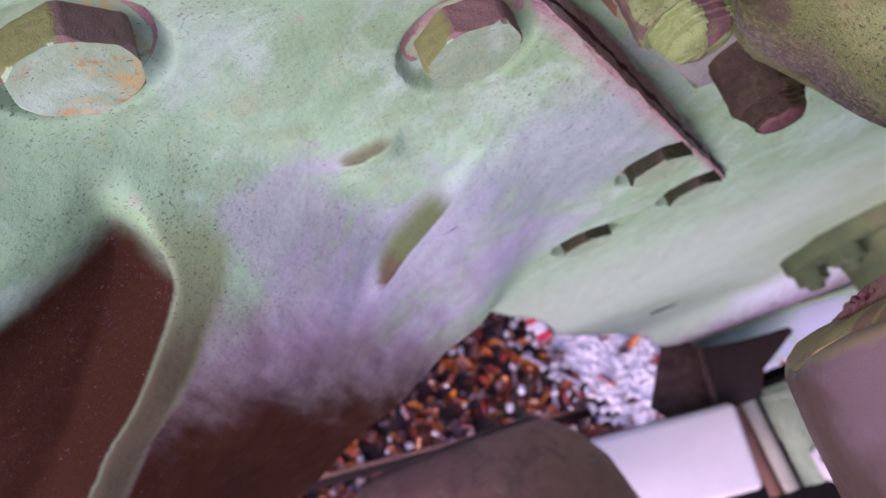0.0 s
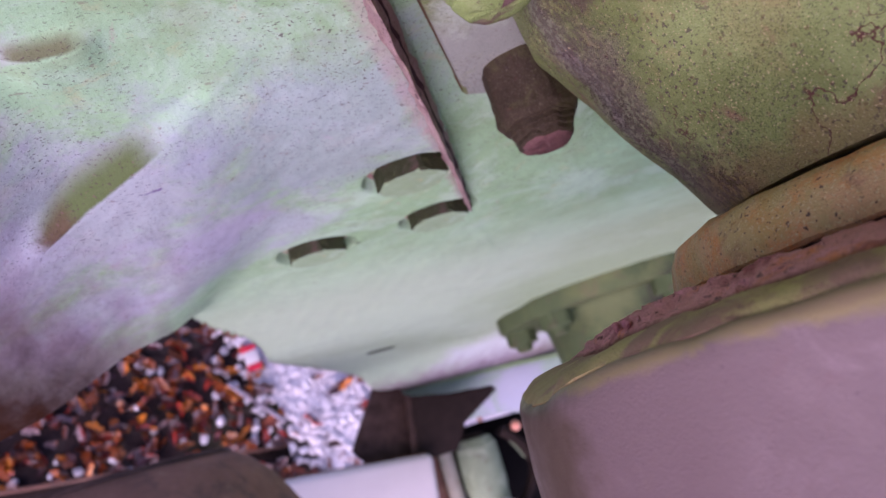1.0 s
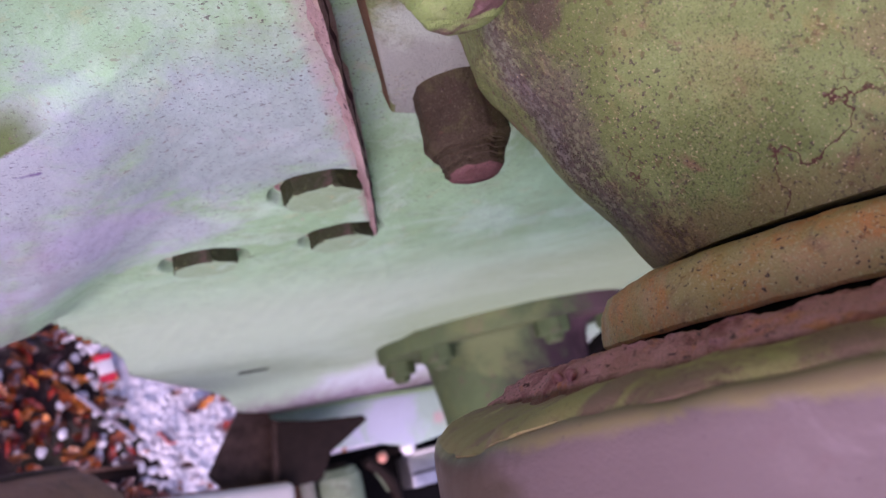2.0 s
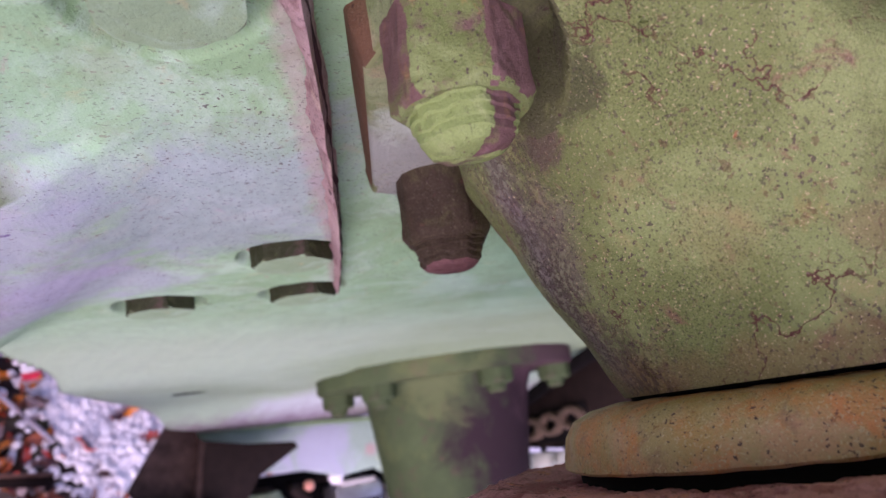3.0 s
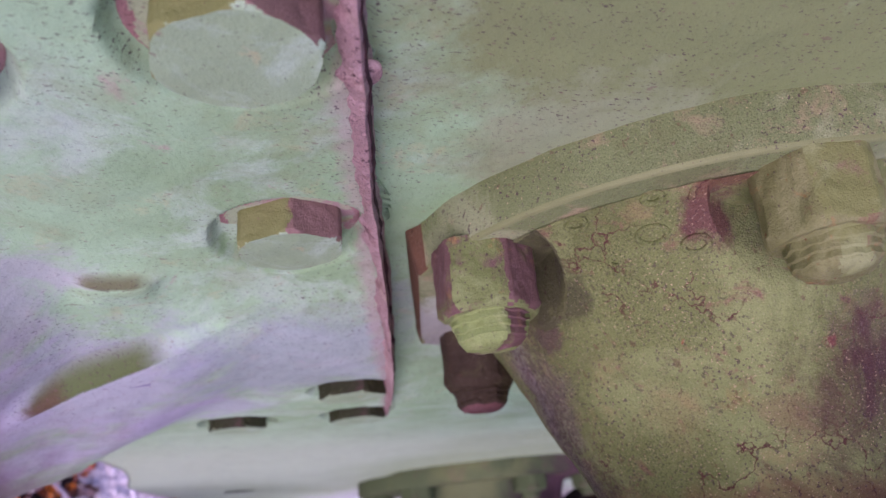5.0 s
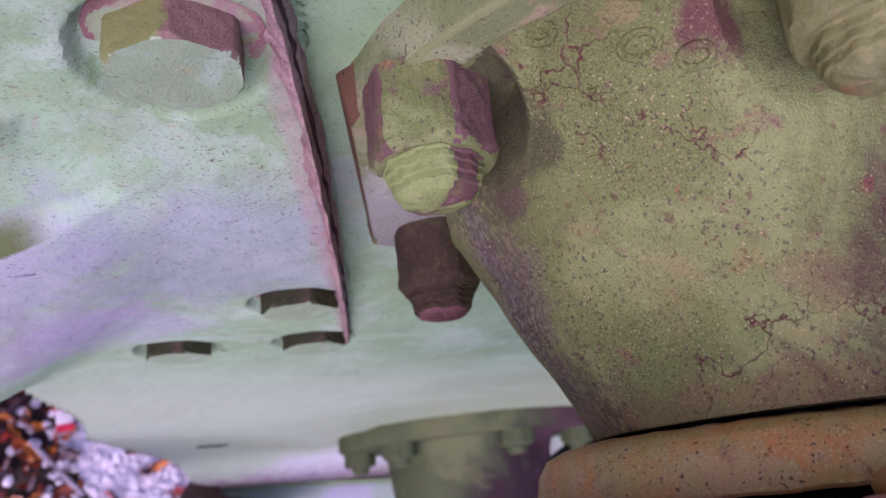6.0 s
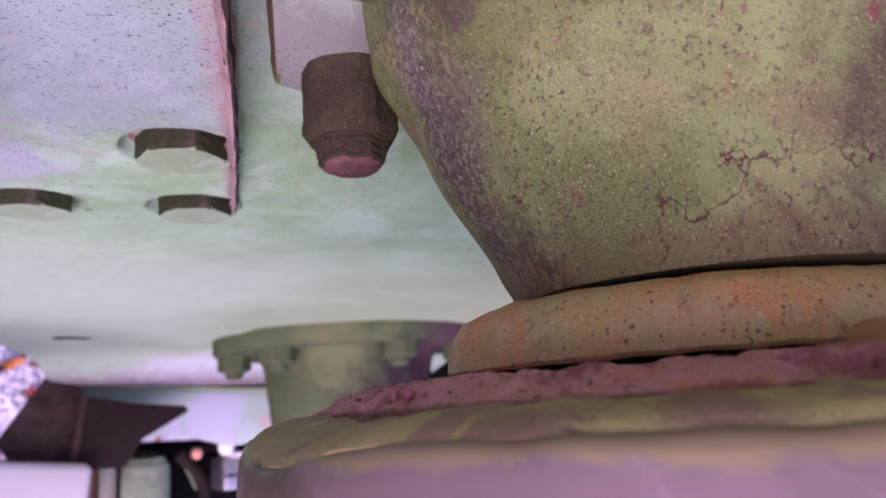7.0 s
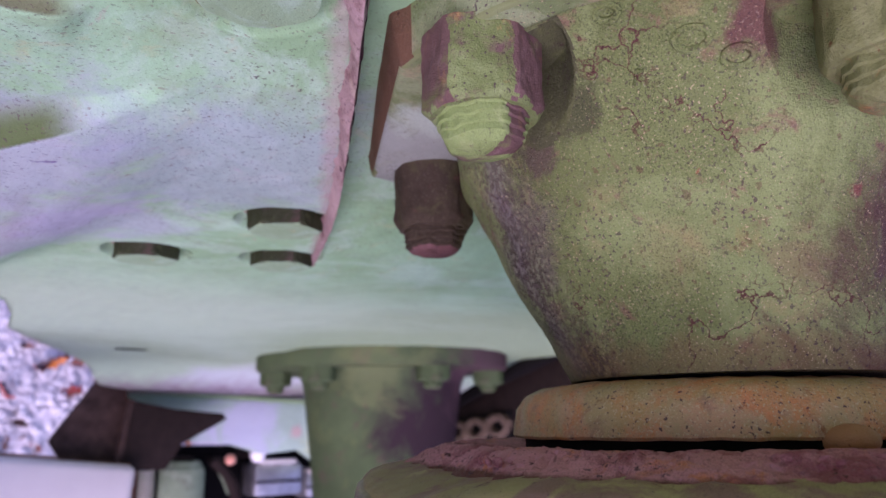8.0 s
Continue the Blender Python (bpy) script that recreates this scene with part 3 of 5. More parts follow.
def piece_material(name, colours, rough, relief):
    """Litter pieces whose colour varies from one to the next."""
    m, nt, bsdf, co = material(name)
    info = nt.nodes.new("ShaderNodeObjectInfo").outputs["Random"]
    isle = nt.nodes.new("ShaderNodeNewGeometry").outputs["Random Per Island"]
    add = nt.nodes.new("ShaderNodeMath")
    add.operation = "ADD"
    nt.links.new(info, add.inputs[0])
    nt.links.new(isle, add.inputs[1])
    fr = nt.nodes.new("ShaderNodeMath")
    fr.operation = "FRACT"
    nt.links.new(add.outputs[0], fr.inputs[0])
    col = ramp(nt, fr.outputs[0], [(k / len(colours), c) for k, c in enumerate(colours)])
    n = tex_noise(nt, co, 260, 5, 0.65)
    col = mix(nt, ramp(nt, n, ((0.3, (0.45,) * 3), (0.65, (0, 0, 0)))), col, (0.04, 0.02, 0.015))
    nt.links.new(col, bsdf.inputs["Base Color"])
    bsdf.inputs["Roughness"].default_value = rough
    nt.links.new(bump(nt, n, 0.6, relief), bsdf.inputs["Normal"])
    return m


LEAF = piece_material("fallen_leaf", ((0.66, 0.13, 0.008), (0.045, 0.012, 0.012), (0.82, 0.24, 0.012), (0.02, 0.009, 0.012), (0.46, 0.04, 0.015), (0.03, 0.012, 0.014), (0.50, 0.36, 0.34), (0.022, 0.010, 0.014), (0.24, 0.055, 0.015)), 0.28, 0.0006)
PEBBLE = piece_material("pebble", ((0.92, 0.91, 0.91), (0.80, 0.78, 0.80), (0.95, 0.94, 0.93), (0.66, 0.64, 0.66), (0.90, 0.88, 0.88)), 0.5, 0.0006)
GRIT_BED = plain("pale_grit", (0.70, 0.68, 0.69), 0.7, 0, 0.35, 160, 0.002)
SOIL = worn_paint("damp_soil", (0.034, 0.022, 0.020), (0.016, 0.010, 0.011), (0.09, 0.05, 0.025), 0.6, 0.7, 0.85, 0.004, 0.0, dot_scale=90, tints=((14, 0.54, (0.10, 0.085, 0.07), 0.6), (3, 0.52, (0.04, 0.045, 0.02), 0.6)))


# ---- building helpers ----
def mesh_of(name, bm, mat, smooth=True):
    me = bpy.data.meshes.new(name)
    bm.normal_update()
    bm.to_mesh(me)
    bm.free()
    me.materials.append(mat)
    if smooth:
        me.shade_smooth()
        me.set_sharp_from_angle(angle=radians(38))
    return me


def thing(name, label, category, at=(0, 0, 0), turn=0.0, group="", kind=""):
    """An Empty for a thing, at a place of the machine; its parts are built round that place."""
    ob = new(name)
    ob.empty_display_size = 0.01
    ob.matrix_world = STAND @ Matrix.Translation(at) @ Matrix.Rotation(radians(turn), 4, "Z")
    return tagged(ob, label, category, group, kind)


def part(name, bm, mat, parent, label="", smooth=True):
    ob = new(name, mesh_of(name, bm, mat, smooth))
    ob.parent = parent
    return tagged(ob, label)


def lathe(profile, n=96, wobble=0.0, seed=0.0, freq=9.0):
    """A turned body about z from (radius, z) pairs; a radius of 0 closes it."""
    bm = bmesh.new()
    rings = []
    for r, z in profile:
        if r <= 0:
            rings.append([bm.verts.new((0, 0, z))])
            continue
        ring = []
        for i in range(n):
            a = 2 * math.pi * i / n
            d = wobble * noise.noise((math.cos(a) * freq + seed, math.sin(a) * freq, z * 300 + seed)) if wobble else 0
            ring.append(bm.verts.new(((r + d) * math.cos(a), (r + d) * math.sin(a), z + d * 0.6)))
        rings.append(ring)
    for p, q in zip(rings, rings[1:]):
        for i in range(n):
            j = (i + 1) % n
            if len(p) == 1:
                bm.faces.new((p[0], q[i], q[j]))
            elif len(q) == 1:
                bm.faces.new((p[i], q[0], p[j]))
            else:
                bm.faces.new((p[i], q[i], q[j], p[j]))
    bmesh.ops.recalc_face_normals(bm, faces=bm.faces)
    return bm


def worn_hexagon(flats, z0, z1, lip, slope, wear, seed, pick, round_off=0.93):
    """A battered hexagon from z0 (base) to z1 (outer face), its corners rounded; pick(angle, height share, noise) names the coat of each face."""
    bm = bmesh.new()
    n, m = 240, 28
    out = 1 if z1 > z0 else -1
    tall = abs(z1 - z0)
    rows = []
    for k in range(m + 1):
        w = k / m
        ring = []
        for i in range(n):
            a = 2 * math.pi * i / n
            f = (a + math.pi / 6) % (math.pi / 3) - math.pi / 6
            limit = flats / 2 * lip + tall * (1 - w) * slope
            r = min(flats / 2 / math.cos(f), flats / math.sqrt(3) * round_off, limit)
            ring.append(bm.verts.new((r * math.cos(a), r * math.sin(a), z0 + out * tall * w)))
        rows.append(ring)
    for share in (0.97, 0.86, 0.6, 0.3):
        rows.append([bm.verts.new((v.co.x * share, v.co.y * share, z1)) for v in rows[m]])
    for p, q in zip(rows, rows[1:]):
        for i in range(n):
            j = (i + 1) % n
            bm.faces.new((p[i], p[j], q[j], q[i]))
    bm.faces.new(rows[-1])
    shift = Vector((seed * 3.7, seed * 1.9, seed))
    for v in bm.verts:
        v.co += wear * (noise.noise_vector(v.co * 190 + shift) + 0.45 * noise.noise_vector(v.co * 620 + shift))
    bmesh.ops.recalc_face_normals(bm, faces=bm.faces)
    for f in bm.faces:
        c = f.calc_center_median()
        w = abs(c.z - z0) / tall
        f.material_index = 0 if abs(f.normal.z) > 0.75 else pick(math.degrees(math.atan2(c.y, c.x)) % 360, w, noise.noise(c * 300 + shift) + 0.3 * noise.noise(c * 900 + shift))
    return bm


def box(x0, x1, y0, y1, z0, z1, bevel=0.002, segs=2):
    bm = bmesh.new()
    bmesh.ops.create_cube(bm, size=1)
    for v in bm.verts:
        v.co = ((x0 + x1) / 2 + v.co.x * (x1 - x0), (y0 + y1) / 2 + v.co.y * (y1 - y0), (z0 + z1) / 2 + v.co.z * (z1 - z0))
    if bevel:
        bmesh.ops.bevel(bm, geom=bm.edges, offset=bevel, segments=segs, affect="EDGES", profile=0.5)
    return bm


def prism(points, z0, z1, bevel=0.0):
    """An outline in (x, y) raised from z0 to z1."""
    bm = bmesh.new()
    lo = [bm.verts.new((x, y, z0)) for x, y in points]
    hi = [bm.verts.new((x, y, z1)) for x, y in points]
    bm.faces.new(lo)
    bm.faces.new(hi)
    for i in range(len(points)):
        j = (i + 1) % len(points)
        bm.faces.new((lo[i], lo[j], hi[j], hi[i]))
    bmesh.ops.recalc_face_normals(bm, faces=bm.faces)
    if bevel:
        bmesh.ops.bevel(bm, geom=bm.edges, offset=bevel, segments=2, affect="EDGES", profile=0.5)
    return bm


def sm(a, b, v):
    t = min(1.0, max(0.0, (v - a) / (b - a)))
    return t * t * (3 - 2 * t)


def rod(points, radius, sides=12, wobble=0.0):
    """A round bar along points, with closed ends."""
    bm = bmesh.new()
    rings = []
    for k, p in enumerate(points):
        p = Vector(p)
        d = (Vector(points[min(k + 1, len(points) - 1)]) - Vector(points[max(k - 1, 0)])).normalized()
        u = d.orthogonal().normalized()
        w = d.cross(u)
        r = radius * (1 + wobble * noise.noise(p * 60))
        rings.append([bm.verts.new(p + r * (math.cos(2 * math.pi * i / sides) * u + math.sin(2 * math.pi * i / sides) * w)) for i in range(sides)])
    for p, q in zip(rings, rings[1:]):
        best = min(range(sides), key=lambda o: (p[0].co - q[o].co).length)
        for i in range(sides):
            j = (i + 1) % sides
            bm.faces.new((p[i], p[j], q[(j + best) % sides], q[(i + best) % sides]))
    bm.faces.new(rings[0][::-1])
    bm.faces.new(rings[-1])
    bmesh.ops.recalc_face_normals(bm, faces=bm.faces)
    return bm


# ---- the large structure: the cast underside ----
def seam_x(y):
    return 0.0315 + (y - 0.1181) * 0.4717 + 0.0025 * math.sin(math.pi * min(1.0, max(0.0, (y - 0.118) / 0.156)))


def base_z(y):
    return 0.513 - 0.0115 * sm(0.125, 0.215, y) - 0.0015 * sm(0.215, 0.6, y)


def rise(q):
    """How far the web stands out, q past the start of its fillet."""
    knots = ((0.0, 0.0), (0.005, 0.0004), (0.010, 0.0022), (0.016, 0.0062), (0.024, 0.0122), (0.033, 0.0180), (0.044, 0.0245), (0.056, 0.0308), (0.075, 0.0372), (0.092, 0.0455), (0.14, 0.062), (0.30, 0.09))
    for (a, ha), (b, hb) in zip(knots, knots[1:]):
        if q <= b:
            return ha + (hb - ha) * (q - a) / (b - a)
    return knots[-1][1]


# x, y, turn, radius of the spot face, bare flats, own label
BOLTS = ((0.0248, 0.1385, -20, 0.0142, (5, 0), ""), (0.0010, 0.0845, -11, 0.0142, (5, 0), ""),
         (-0.0350, 0.1015, 20, 0.0142, (5, 0), "mint-green painted hexagon bolt head with orange rust stains"),
         (0.0740, 0.2310, 1, 0.0132, (), ""), (0.0945, 0.2765, 1, 0.0132, (), ""), (0.0540, 0.2905, -4, 0.0132, (), ""))


def hollow_edge(x, y):
    """Past (above 0) or inside the hollow beside the web's near end."""
    a = 0.987 * (x + 0.0478) + 0.16 * (y - 0.143)
    b = 0.525 * (x + 0.049) + 0.851 * (y - 0.1504)
    return max(a, b) + max(0.0, 0.006 - abs(a - b)) ** 2 / 0.024


def skin_z(x, y):
    """Height of the cast skin: lower z stands out towards the open side."""
    z = base_z(y)
    # the plate beyond the joint lies deeper near the rotor
    d = x - seam_x(y)
    step = max(0.0, 0.518 - 0.0165 * sm(0.15, 0.285, y) - base_z(y))
    z += step * sm(-0.0005, 0.0025, d)
    z += 0.002 * math.exp(-((d - 0.001) / 0.0012) ** 2) * (1 - sm(0.27, 0.285, y))
    # web that rises out of the skin on the free side, with a set-back hollow beside its near end
    q = -0.98 * x + 0.2 * (y - 0.19) - 0.03 * sm(0.17, 0.10, y)
    q -= 0.024 * sm(0.0030, -0.0065, hollow_edge(x, y)) * sm(0.122, 0.150, y)
    web = 0.0
    if q > -0.01:
        web = (rise(max(0, q - 0.003)) + rise(max(0, q)) + rise(max(0, q + 0.003))) / 3
    # raised lobe with a steep near flank, running out to the free edge
    px, py = x - 0.0157, y - 0.1830
    along, across = -0.80 * px + 0.60 * py, 0.60 * px + 0.80 * py
    lobe = 0.0
    if along > -0.03 and across > -0.02:
        high = 0.0065 * sm(-0.018, 0.022, along) + 0.0035 * sm(0.014, 0.040, along) + 0.0035 * sm(0.22, 0.30, y)
        edge = 0.040 - 0.22 * (y - 0.2)
        lobe = high * sm(-0.0046 - 0.014 * sm(0.028, 0.050, along), 0.0004, across) * sm(edge + 0.014, edge - 0.024, x)
    blend = max(0.0, 0.010 - abs(web - lobe)) ** 2 / 0.040 * sm(0.0, 0.004, min(web, lobe))
    z -= (max(web, lobe) + blend) * sm(0.352, 0.306, y)
    # small cast lug
    lx, ly = 0.98 * (x + 0.0025) - 0.18 * (y - 0.1590), 0.18 * (x + 0.0025) + 0.98 * (y - 0.1590)
    z -= 0.0026 * sm(-0.0026, 0.0004, ly) * math.exp(-(max(0, ly) / 0.010) ** 2) * math.exp(-(lx / 0.0070) ** 4)
    for bx, by, _, spot, _, _ in BOLTS:
        if abs(x - bx) < 0.018 and abs(y - by) < 0.018:
            z += 0.0034 * sm(spot + 0.0010, spot - 0.0012, math.hypot(x - bx, y - by))
    # the far end bends out into the end wall
    z -= 0.022 * sm(0.70, 0.86, y) * sm(0.10, 0.2, x)
    z += 0.0005 * noise.noise((x * 45, y * 45, 1.7)) + 0.00025 * noise.noise((x * 160, y * 160, 4.1))
    return z


def left_limit(y):
    """Free edge of the skin on the side towards the ground patch."""
    pts = ((0.313, 0.0085), (0.36, 0.0110), (0.393, 0.0200), (0.428, 0.0330), (0.473, 0.0420), (0.513, 0.0470), (0.53, 0.0485), (0.83, 0.17), (1.0, 0.24))
    if y <= 0.313:
        return -0.2
    for (a, xa), (b, xb) in zip(pts, pts[1:]):
        if y <= b:
            return xa + (xb - xa) * (y - a) / (b - a)
    return pts[-1][1]


def web_end(x):
    """How far down the row the web reaches."""
    return 0.2965 + 0.003 * sm(-0.06, -0.012, x) + 0.004 * sm(-0.014, 0.003, x) + 0.0105 * sm(-0.006, 0.0085, x) ** 2


def cast_skin():
    xs = [-0.16 + 0.004 * i for i in range(18)] + [-0.088 + 0.00075 * i for i in range(331)] + [0.16 + 0.012 * i for i in range(50)]
    ys = [-0.16 + 0.006 * i for i in range(28)] + [0.008 + 0.00075 * i for i in range(452)] + [0.347 + 0.010 * i for i in range(66)]
    bm = bmesh.new()
    grid = {}
    for j, y in enumerate(ys):
        lim = left_limit(y)
        for i, x in enumerate(xs):
            if x < lim - (0.00075 if lim < 0.155 else 0.012) or x < 0.0085 and lim < 0 and y >= web_end(x) + 0.00075:
                continue
            xx = max(x, lim)
            yy = min(y, web_end(xx)) if xx < 0.0085 and lim < 0 else y
            grid[i, j] = bm.verts.new((xx, yy, skin_z(xx, yy)))
    for j in range(len(ys) - 1):
        for i in range(len(xs) - 1):
            q = [grid.get(k) for k in ((i, j), (i, j + 1), (i + 1, j + 1), (i + 1, j))]
            if all(q) and max(xs[i + 1], left_limit(ys[j])) > left_limit(ys[j]):
                bm.faces.new(q)
    bmesh.ops.delete(bm, geom=[v for v in bm.verts if not v.link_faces], context="VERTS")
    return bm


deck = thing("machine_body", "cast underside of a folded farm machine in worn mint-green paint", "machine body", kind="structure")
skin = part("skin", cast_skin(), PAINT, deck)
solid = skin.modifiers.new("thickness", "SOLIDIFY")
solid.thickness, solid.offset = 0.006, -1.0

# added panel out of view that shades the upper plate from the sky
part("unseen_shade_panel", box(-0.35, 0.55, -0.176, -0.165, 0.44, 0.53, 0.003), PAINT_PLAIN, deck)

AX, AY = 0.1245, 0.134

# ---- the near rotor ----
rotor = thing("rotor_housing", "olive-green conical rotor housing with flaking speckled paint", "rotor", (AX, AY, 0))
outline = [(0.0712 * math.cos(radians(a)), 0.0712 * math.sin(radians(a))) for a in range(172, 421, 4)]
outline += [(0.02, 0.0665), (-0.034, 0.0665), (-0.0420, 0.0655), (-0.0437, 0.0612)]
bm = prism(outline, 0.5078, 0.528)
for v in bm.verts:   # the straight side is cast with a draft
    if v.co.z > 0.52 and v.co.x < -0.041 and v.co.y > 0.005:
        v.co += Vector((-0.0036, 0.0019, 0))
bmesh.ops.bevel(bm, geom=bm.edges, offset=0.0009, segments=2, affect="EDGES", profile=0.5)
for f in bm.faces:
    c = f.calc_center_median()
    if abs(f.normal.z) < 0.5 and c.x < -0.0405 and c.y > 0.007:
        f.material_index = 1
    elif 0.25 < abs(f.normal.z) < 0.97 and c.z < 0.512 and f.calc_area() < 4e-5:
        f.material_index = 2
flange = part("flange", bm, PAINT_FLANGE, rotor)
flange.data.materials.append(PLATE_RUST)
flange.data.materials.append(EDGE_WEAR)
BOLT_R = 0.0615
NUT_ANGLES = (185, 239, 300, 0, 60, 121)


def cone_body(profile):
    fine = [profile[0]]
    for (r0, z0), (r1, z1) in zip(profile[1:], profile[2:]):
        k = max(1, int(math.hypot(r1 - r0, z1 - z0) / 0.0006))
        fine += [(r0 + (r1 - r0) * i / k, z0 + (z1 - z0) * i / k) for i in range(k)]
    fine.append(profile[-1])
    bm = lathe(fine, 840)
    for v in bm.verts:
        r, z = math.hypot(v.co.x, v.co.y), v.co.z
        if r < 0.01:
            continue
        # a flat sunk into the cone round each nut
        for ang in NUT_ANGLES:
            d = math.hypot(v.co.x - (BOLT_R * math.cos(radians(ang)) - 0.0015), v.co.y - BOLT_R * math.sin(radians(ang)))
            wide = -0.0006 if ang == 185 else 0.0
            v.co.z += (0.5074 - v.co.z) * sm(0.0140 + wide, 0.0131 + wide, d)
        turn = math.degrees(math.atan2(v.co.y, v.co.x)) % 360   # no fillet beside the straight side
        v.co.z += (0.5095 - v.co.z) * sm(0.0505, 0.0530, r) * sm(108, 124, turn) * sm(184, 176, turn)
        n = 0.0006 * noise.noise(v.co * 70) + 0.0003 * noise.noise(v.co * 210)
        grow = 0.0045 * sm(0.484, 0.457, z)   # the casting bulges a little on the side away from the free edge
        v.co.x, v.co.y = v.co.x * (1 + (grow + n) / r) + 0.53 * grow, v.co.y * (1 + (grow + n) / r) - 0.85 * grow
    # the recess beside this nut takes the coat darkened for its shade
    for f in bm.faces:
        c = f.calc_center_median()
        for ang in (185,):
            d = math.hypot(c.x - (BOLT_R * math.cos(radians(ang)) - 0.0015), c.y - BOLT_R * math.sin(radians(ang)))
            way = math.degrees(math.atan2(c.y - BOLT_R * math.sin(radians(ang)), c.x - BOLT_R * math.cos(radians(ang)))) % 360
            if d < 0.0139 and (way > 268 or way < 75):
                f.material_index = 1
    return bm


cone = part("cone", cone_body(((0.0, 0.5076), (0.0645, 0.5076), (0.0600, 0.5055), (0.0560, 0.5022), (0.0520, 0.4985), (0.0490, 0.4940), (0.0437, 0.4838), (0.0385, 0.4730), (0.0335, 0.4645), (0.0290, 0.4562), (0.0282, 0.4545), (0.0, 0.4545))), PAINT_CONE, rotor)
cone.data.materials.append(MOSSY_SHADE)
ring = part("collar_ring", lathe(((0.0, 0.4538), (0.0300, 0.4538), (0.0350, 0.4531), (0.0382, 0.4515), (0.0400, 0.4490), (0.0407, 0.4456), (0.0408, 0.4440), (0.0402, 0.4435), (0.0, 0.4435)), 144, 0.0005, 9), RING, rotor, "rusty brown ring")
bump_a = radians(-118)
bm = bmesh.new()
bmesh.ops.create_uvsphere(bm, u_segments=24, v_segments=12, radius=1)
for v in bm.verts:
    v.co = (0.0398 * math.cos(bump_a) + v.co.x * 0.0046, 0.0398 * math.sin(bump_a) + v.co.y * 0.0046, 0.4434 + v.co.z * 0.0026)
part("rivet", bm, RIVET_RUST, ring, "orange rusty rivet head")
bm = bmesh.new()
bmesh.ops.create_uvsphere(bm, u_segments=24, v_segments=12, radius=1)
for v in bm.verts:
    v.co = (0.0372 * math.cos(bump_a) + v.co.x * 0.0054, 0.0374 * math.sin(bump_a) + v.co.y * 0.0054, 0.4434 + v.co.z * 0.0027)
part("recess", bm, BLACK, ring, "dark recess round the rivet")
part("gap", lathe(((0.0, 0.446), (0.0275, 0.4565), (0.0275, 0.452), (0.0385, 0.4442), (0.0385, 0.438), (0.0, 0.438)), 64), BLACK, rotor)
def chipped(bm):
    """The drum's shoulder is worn down at one place."""
    for v in bm.verts:
        r, turn = math.hypot(v.co.x, v.co.y), math.degrees(math.atan2(v.co.y, v.co.x)) % 360
        if v.co.z > 0.43:
            v.co.z -= 0.0030 * math.exp(-((turn - 169) / 13) ** 2) * sm(0.048, 0.072, r) + 0.0004 * noise.noise(v.co * 160) * sm(0.05, 0.07, r)
    return bm


drum = part("drum", chipped(lathe(((0.0, 0.4350), (0.0660, 0.4362), (0.0700, 0.4364), (0.0714, 0.4361), (0.0721, 0.4354), (0.0725, 0.4343), (0.0727, 0.4325), (0.0731, 0.423), (0.0734, 0.36), (0.073, 0.33), (0.0, 0.33)), 260, 0.0003, 4)), DRUM, rotor, "smooth mauve-brown drum side")
part("rim", chipped(lathe(((0.0, 0.4380), (0.0600, 0.4392), (0.0655, 0.4387), (0.0690, 0.4379), (0.0704, 0.4371), (0.0712, 0.4363), (0.0706, 0.4354), (0.0, 0.4345)), 260, 0.0005, 6, 18)), DRUM_RIM, drum, "mossy olive edge")


def rough_lathe(profile, n, steps, amount, seed):
    """A turned body whose surface is broken up into grains and lumps."""
    fine = []
    for (r0, z0), (r1, z1) in zip(profile, profile[1:]):
        k = max(1, int(math.hypot(r1 - r0, z1 - z0) / steps)) if r0 > 0 else 1
        fine += [(r0 + (r1 - r0) * i / k, z0 + (z1 - z0) * i / k) for i in range(k)]
    fine.append(profile[-1])
    bm = lathe(fine, n)
    for v in bm.verts:
        if math.hypot(v.co.x, v.co.y) < 0.02:
            continue
        g = noise.noise(v.co * 900 + Vector((seed, 0, 0))) + 0.8 * noise.noise(v.co * 380 + Vector((0, seed, 0))) + 1.1 * noise.noise(v.co * 150 + Vector((0, 0, seed)))
        out = Vector((v.co.x, v.co.y, 0)).normalized()
        v.co += amount * g * (out * 0.8 + Vector((0, 0, -0.0) if g > 0 else (0, 0, 0.4)))
        v.co.z += amount * 0.55 * g
        turn, r = math.degrees(math.atan2(v.co.y, v.co.x)) % 360, math.hypot(v.co.x, v.co.y)
        low = math.exp(-((turn - 166) / 15) ** 2) * sm(0.050, 0.064, r)   # worn thin at one place
        v.co.z -= 0.0032 * low
        v.co.x, v.co.y = v.co.x * (1 - 0.045 * low), v.co.y * (1 - 0.045 * low)
    return bm


part("crust", rough_lathe(((0.0, 0.4410), (0.0400, 0.4413), (0.0460, 0.4420), (0.0510, 0.4425), (0.0545, 0.4423), (0.0580, 0.4412), (0.0610, 0.4399), (0.0632, 0.4388), (0.0645, 0.4379), (0.0620, 0.4366), (0.0, 0.436)), 460, 0.0008, 0.0008, 2.0), RUSTY, drum, "flaking purple rust crust")
rng = random.Random(11)
for k in range(16):
    a, r, size = radians(178 + rng.uniform(-6, 9)), 0.0585 + rng.uniform(-0.0030, 0.0015), rng.uniform(0.0003, 0.0007)
    bm = bmesh.new()
    bmesh.ops.create_icosphere(bm, subdivisions=3, radius=size)
    for v in bm.verts:
        v.co *= 1 + 0.45 * noise.noise(v.co * 1300 + Vector((k * 2.7, 0, 0)))
        v.co += Vector((r * math.cos(a), r * math.sin(a), 0.4404 + rng.uniform(0, 0.0005)))
    part("rust_lump", bm, RUSTY, drum)


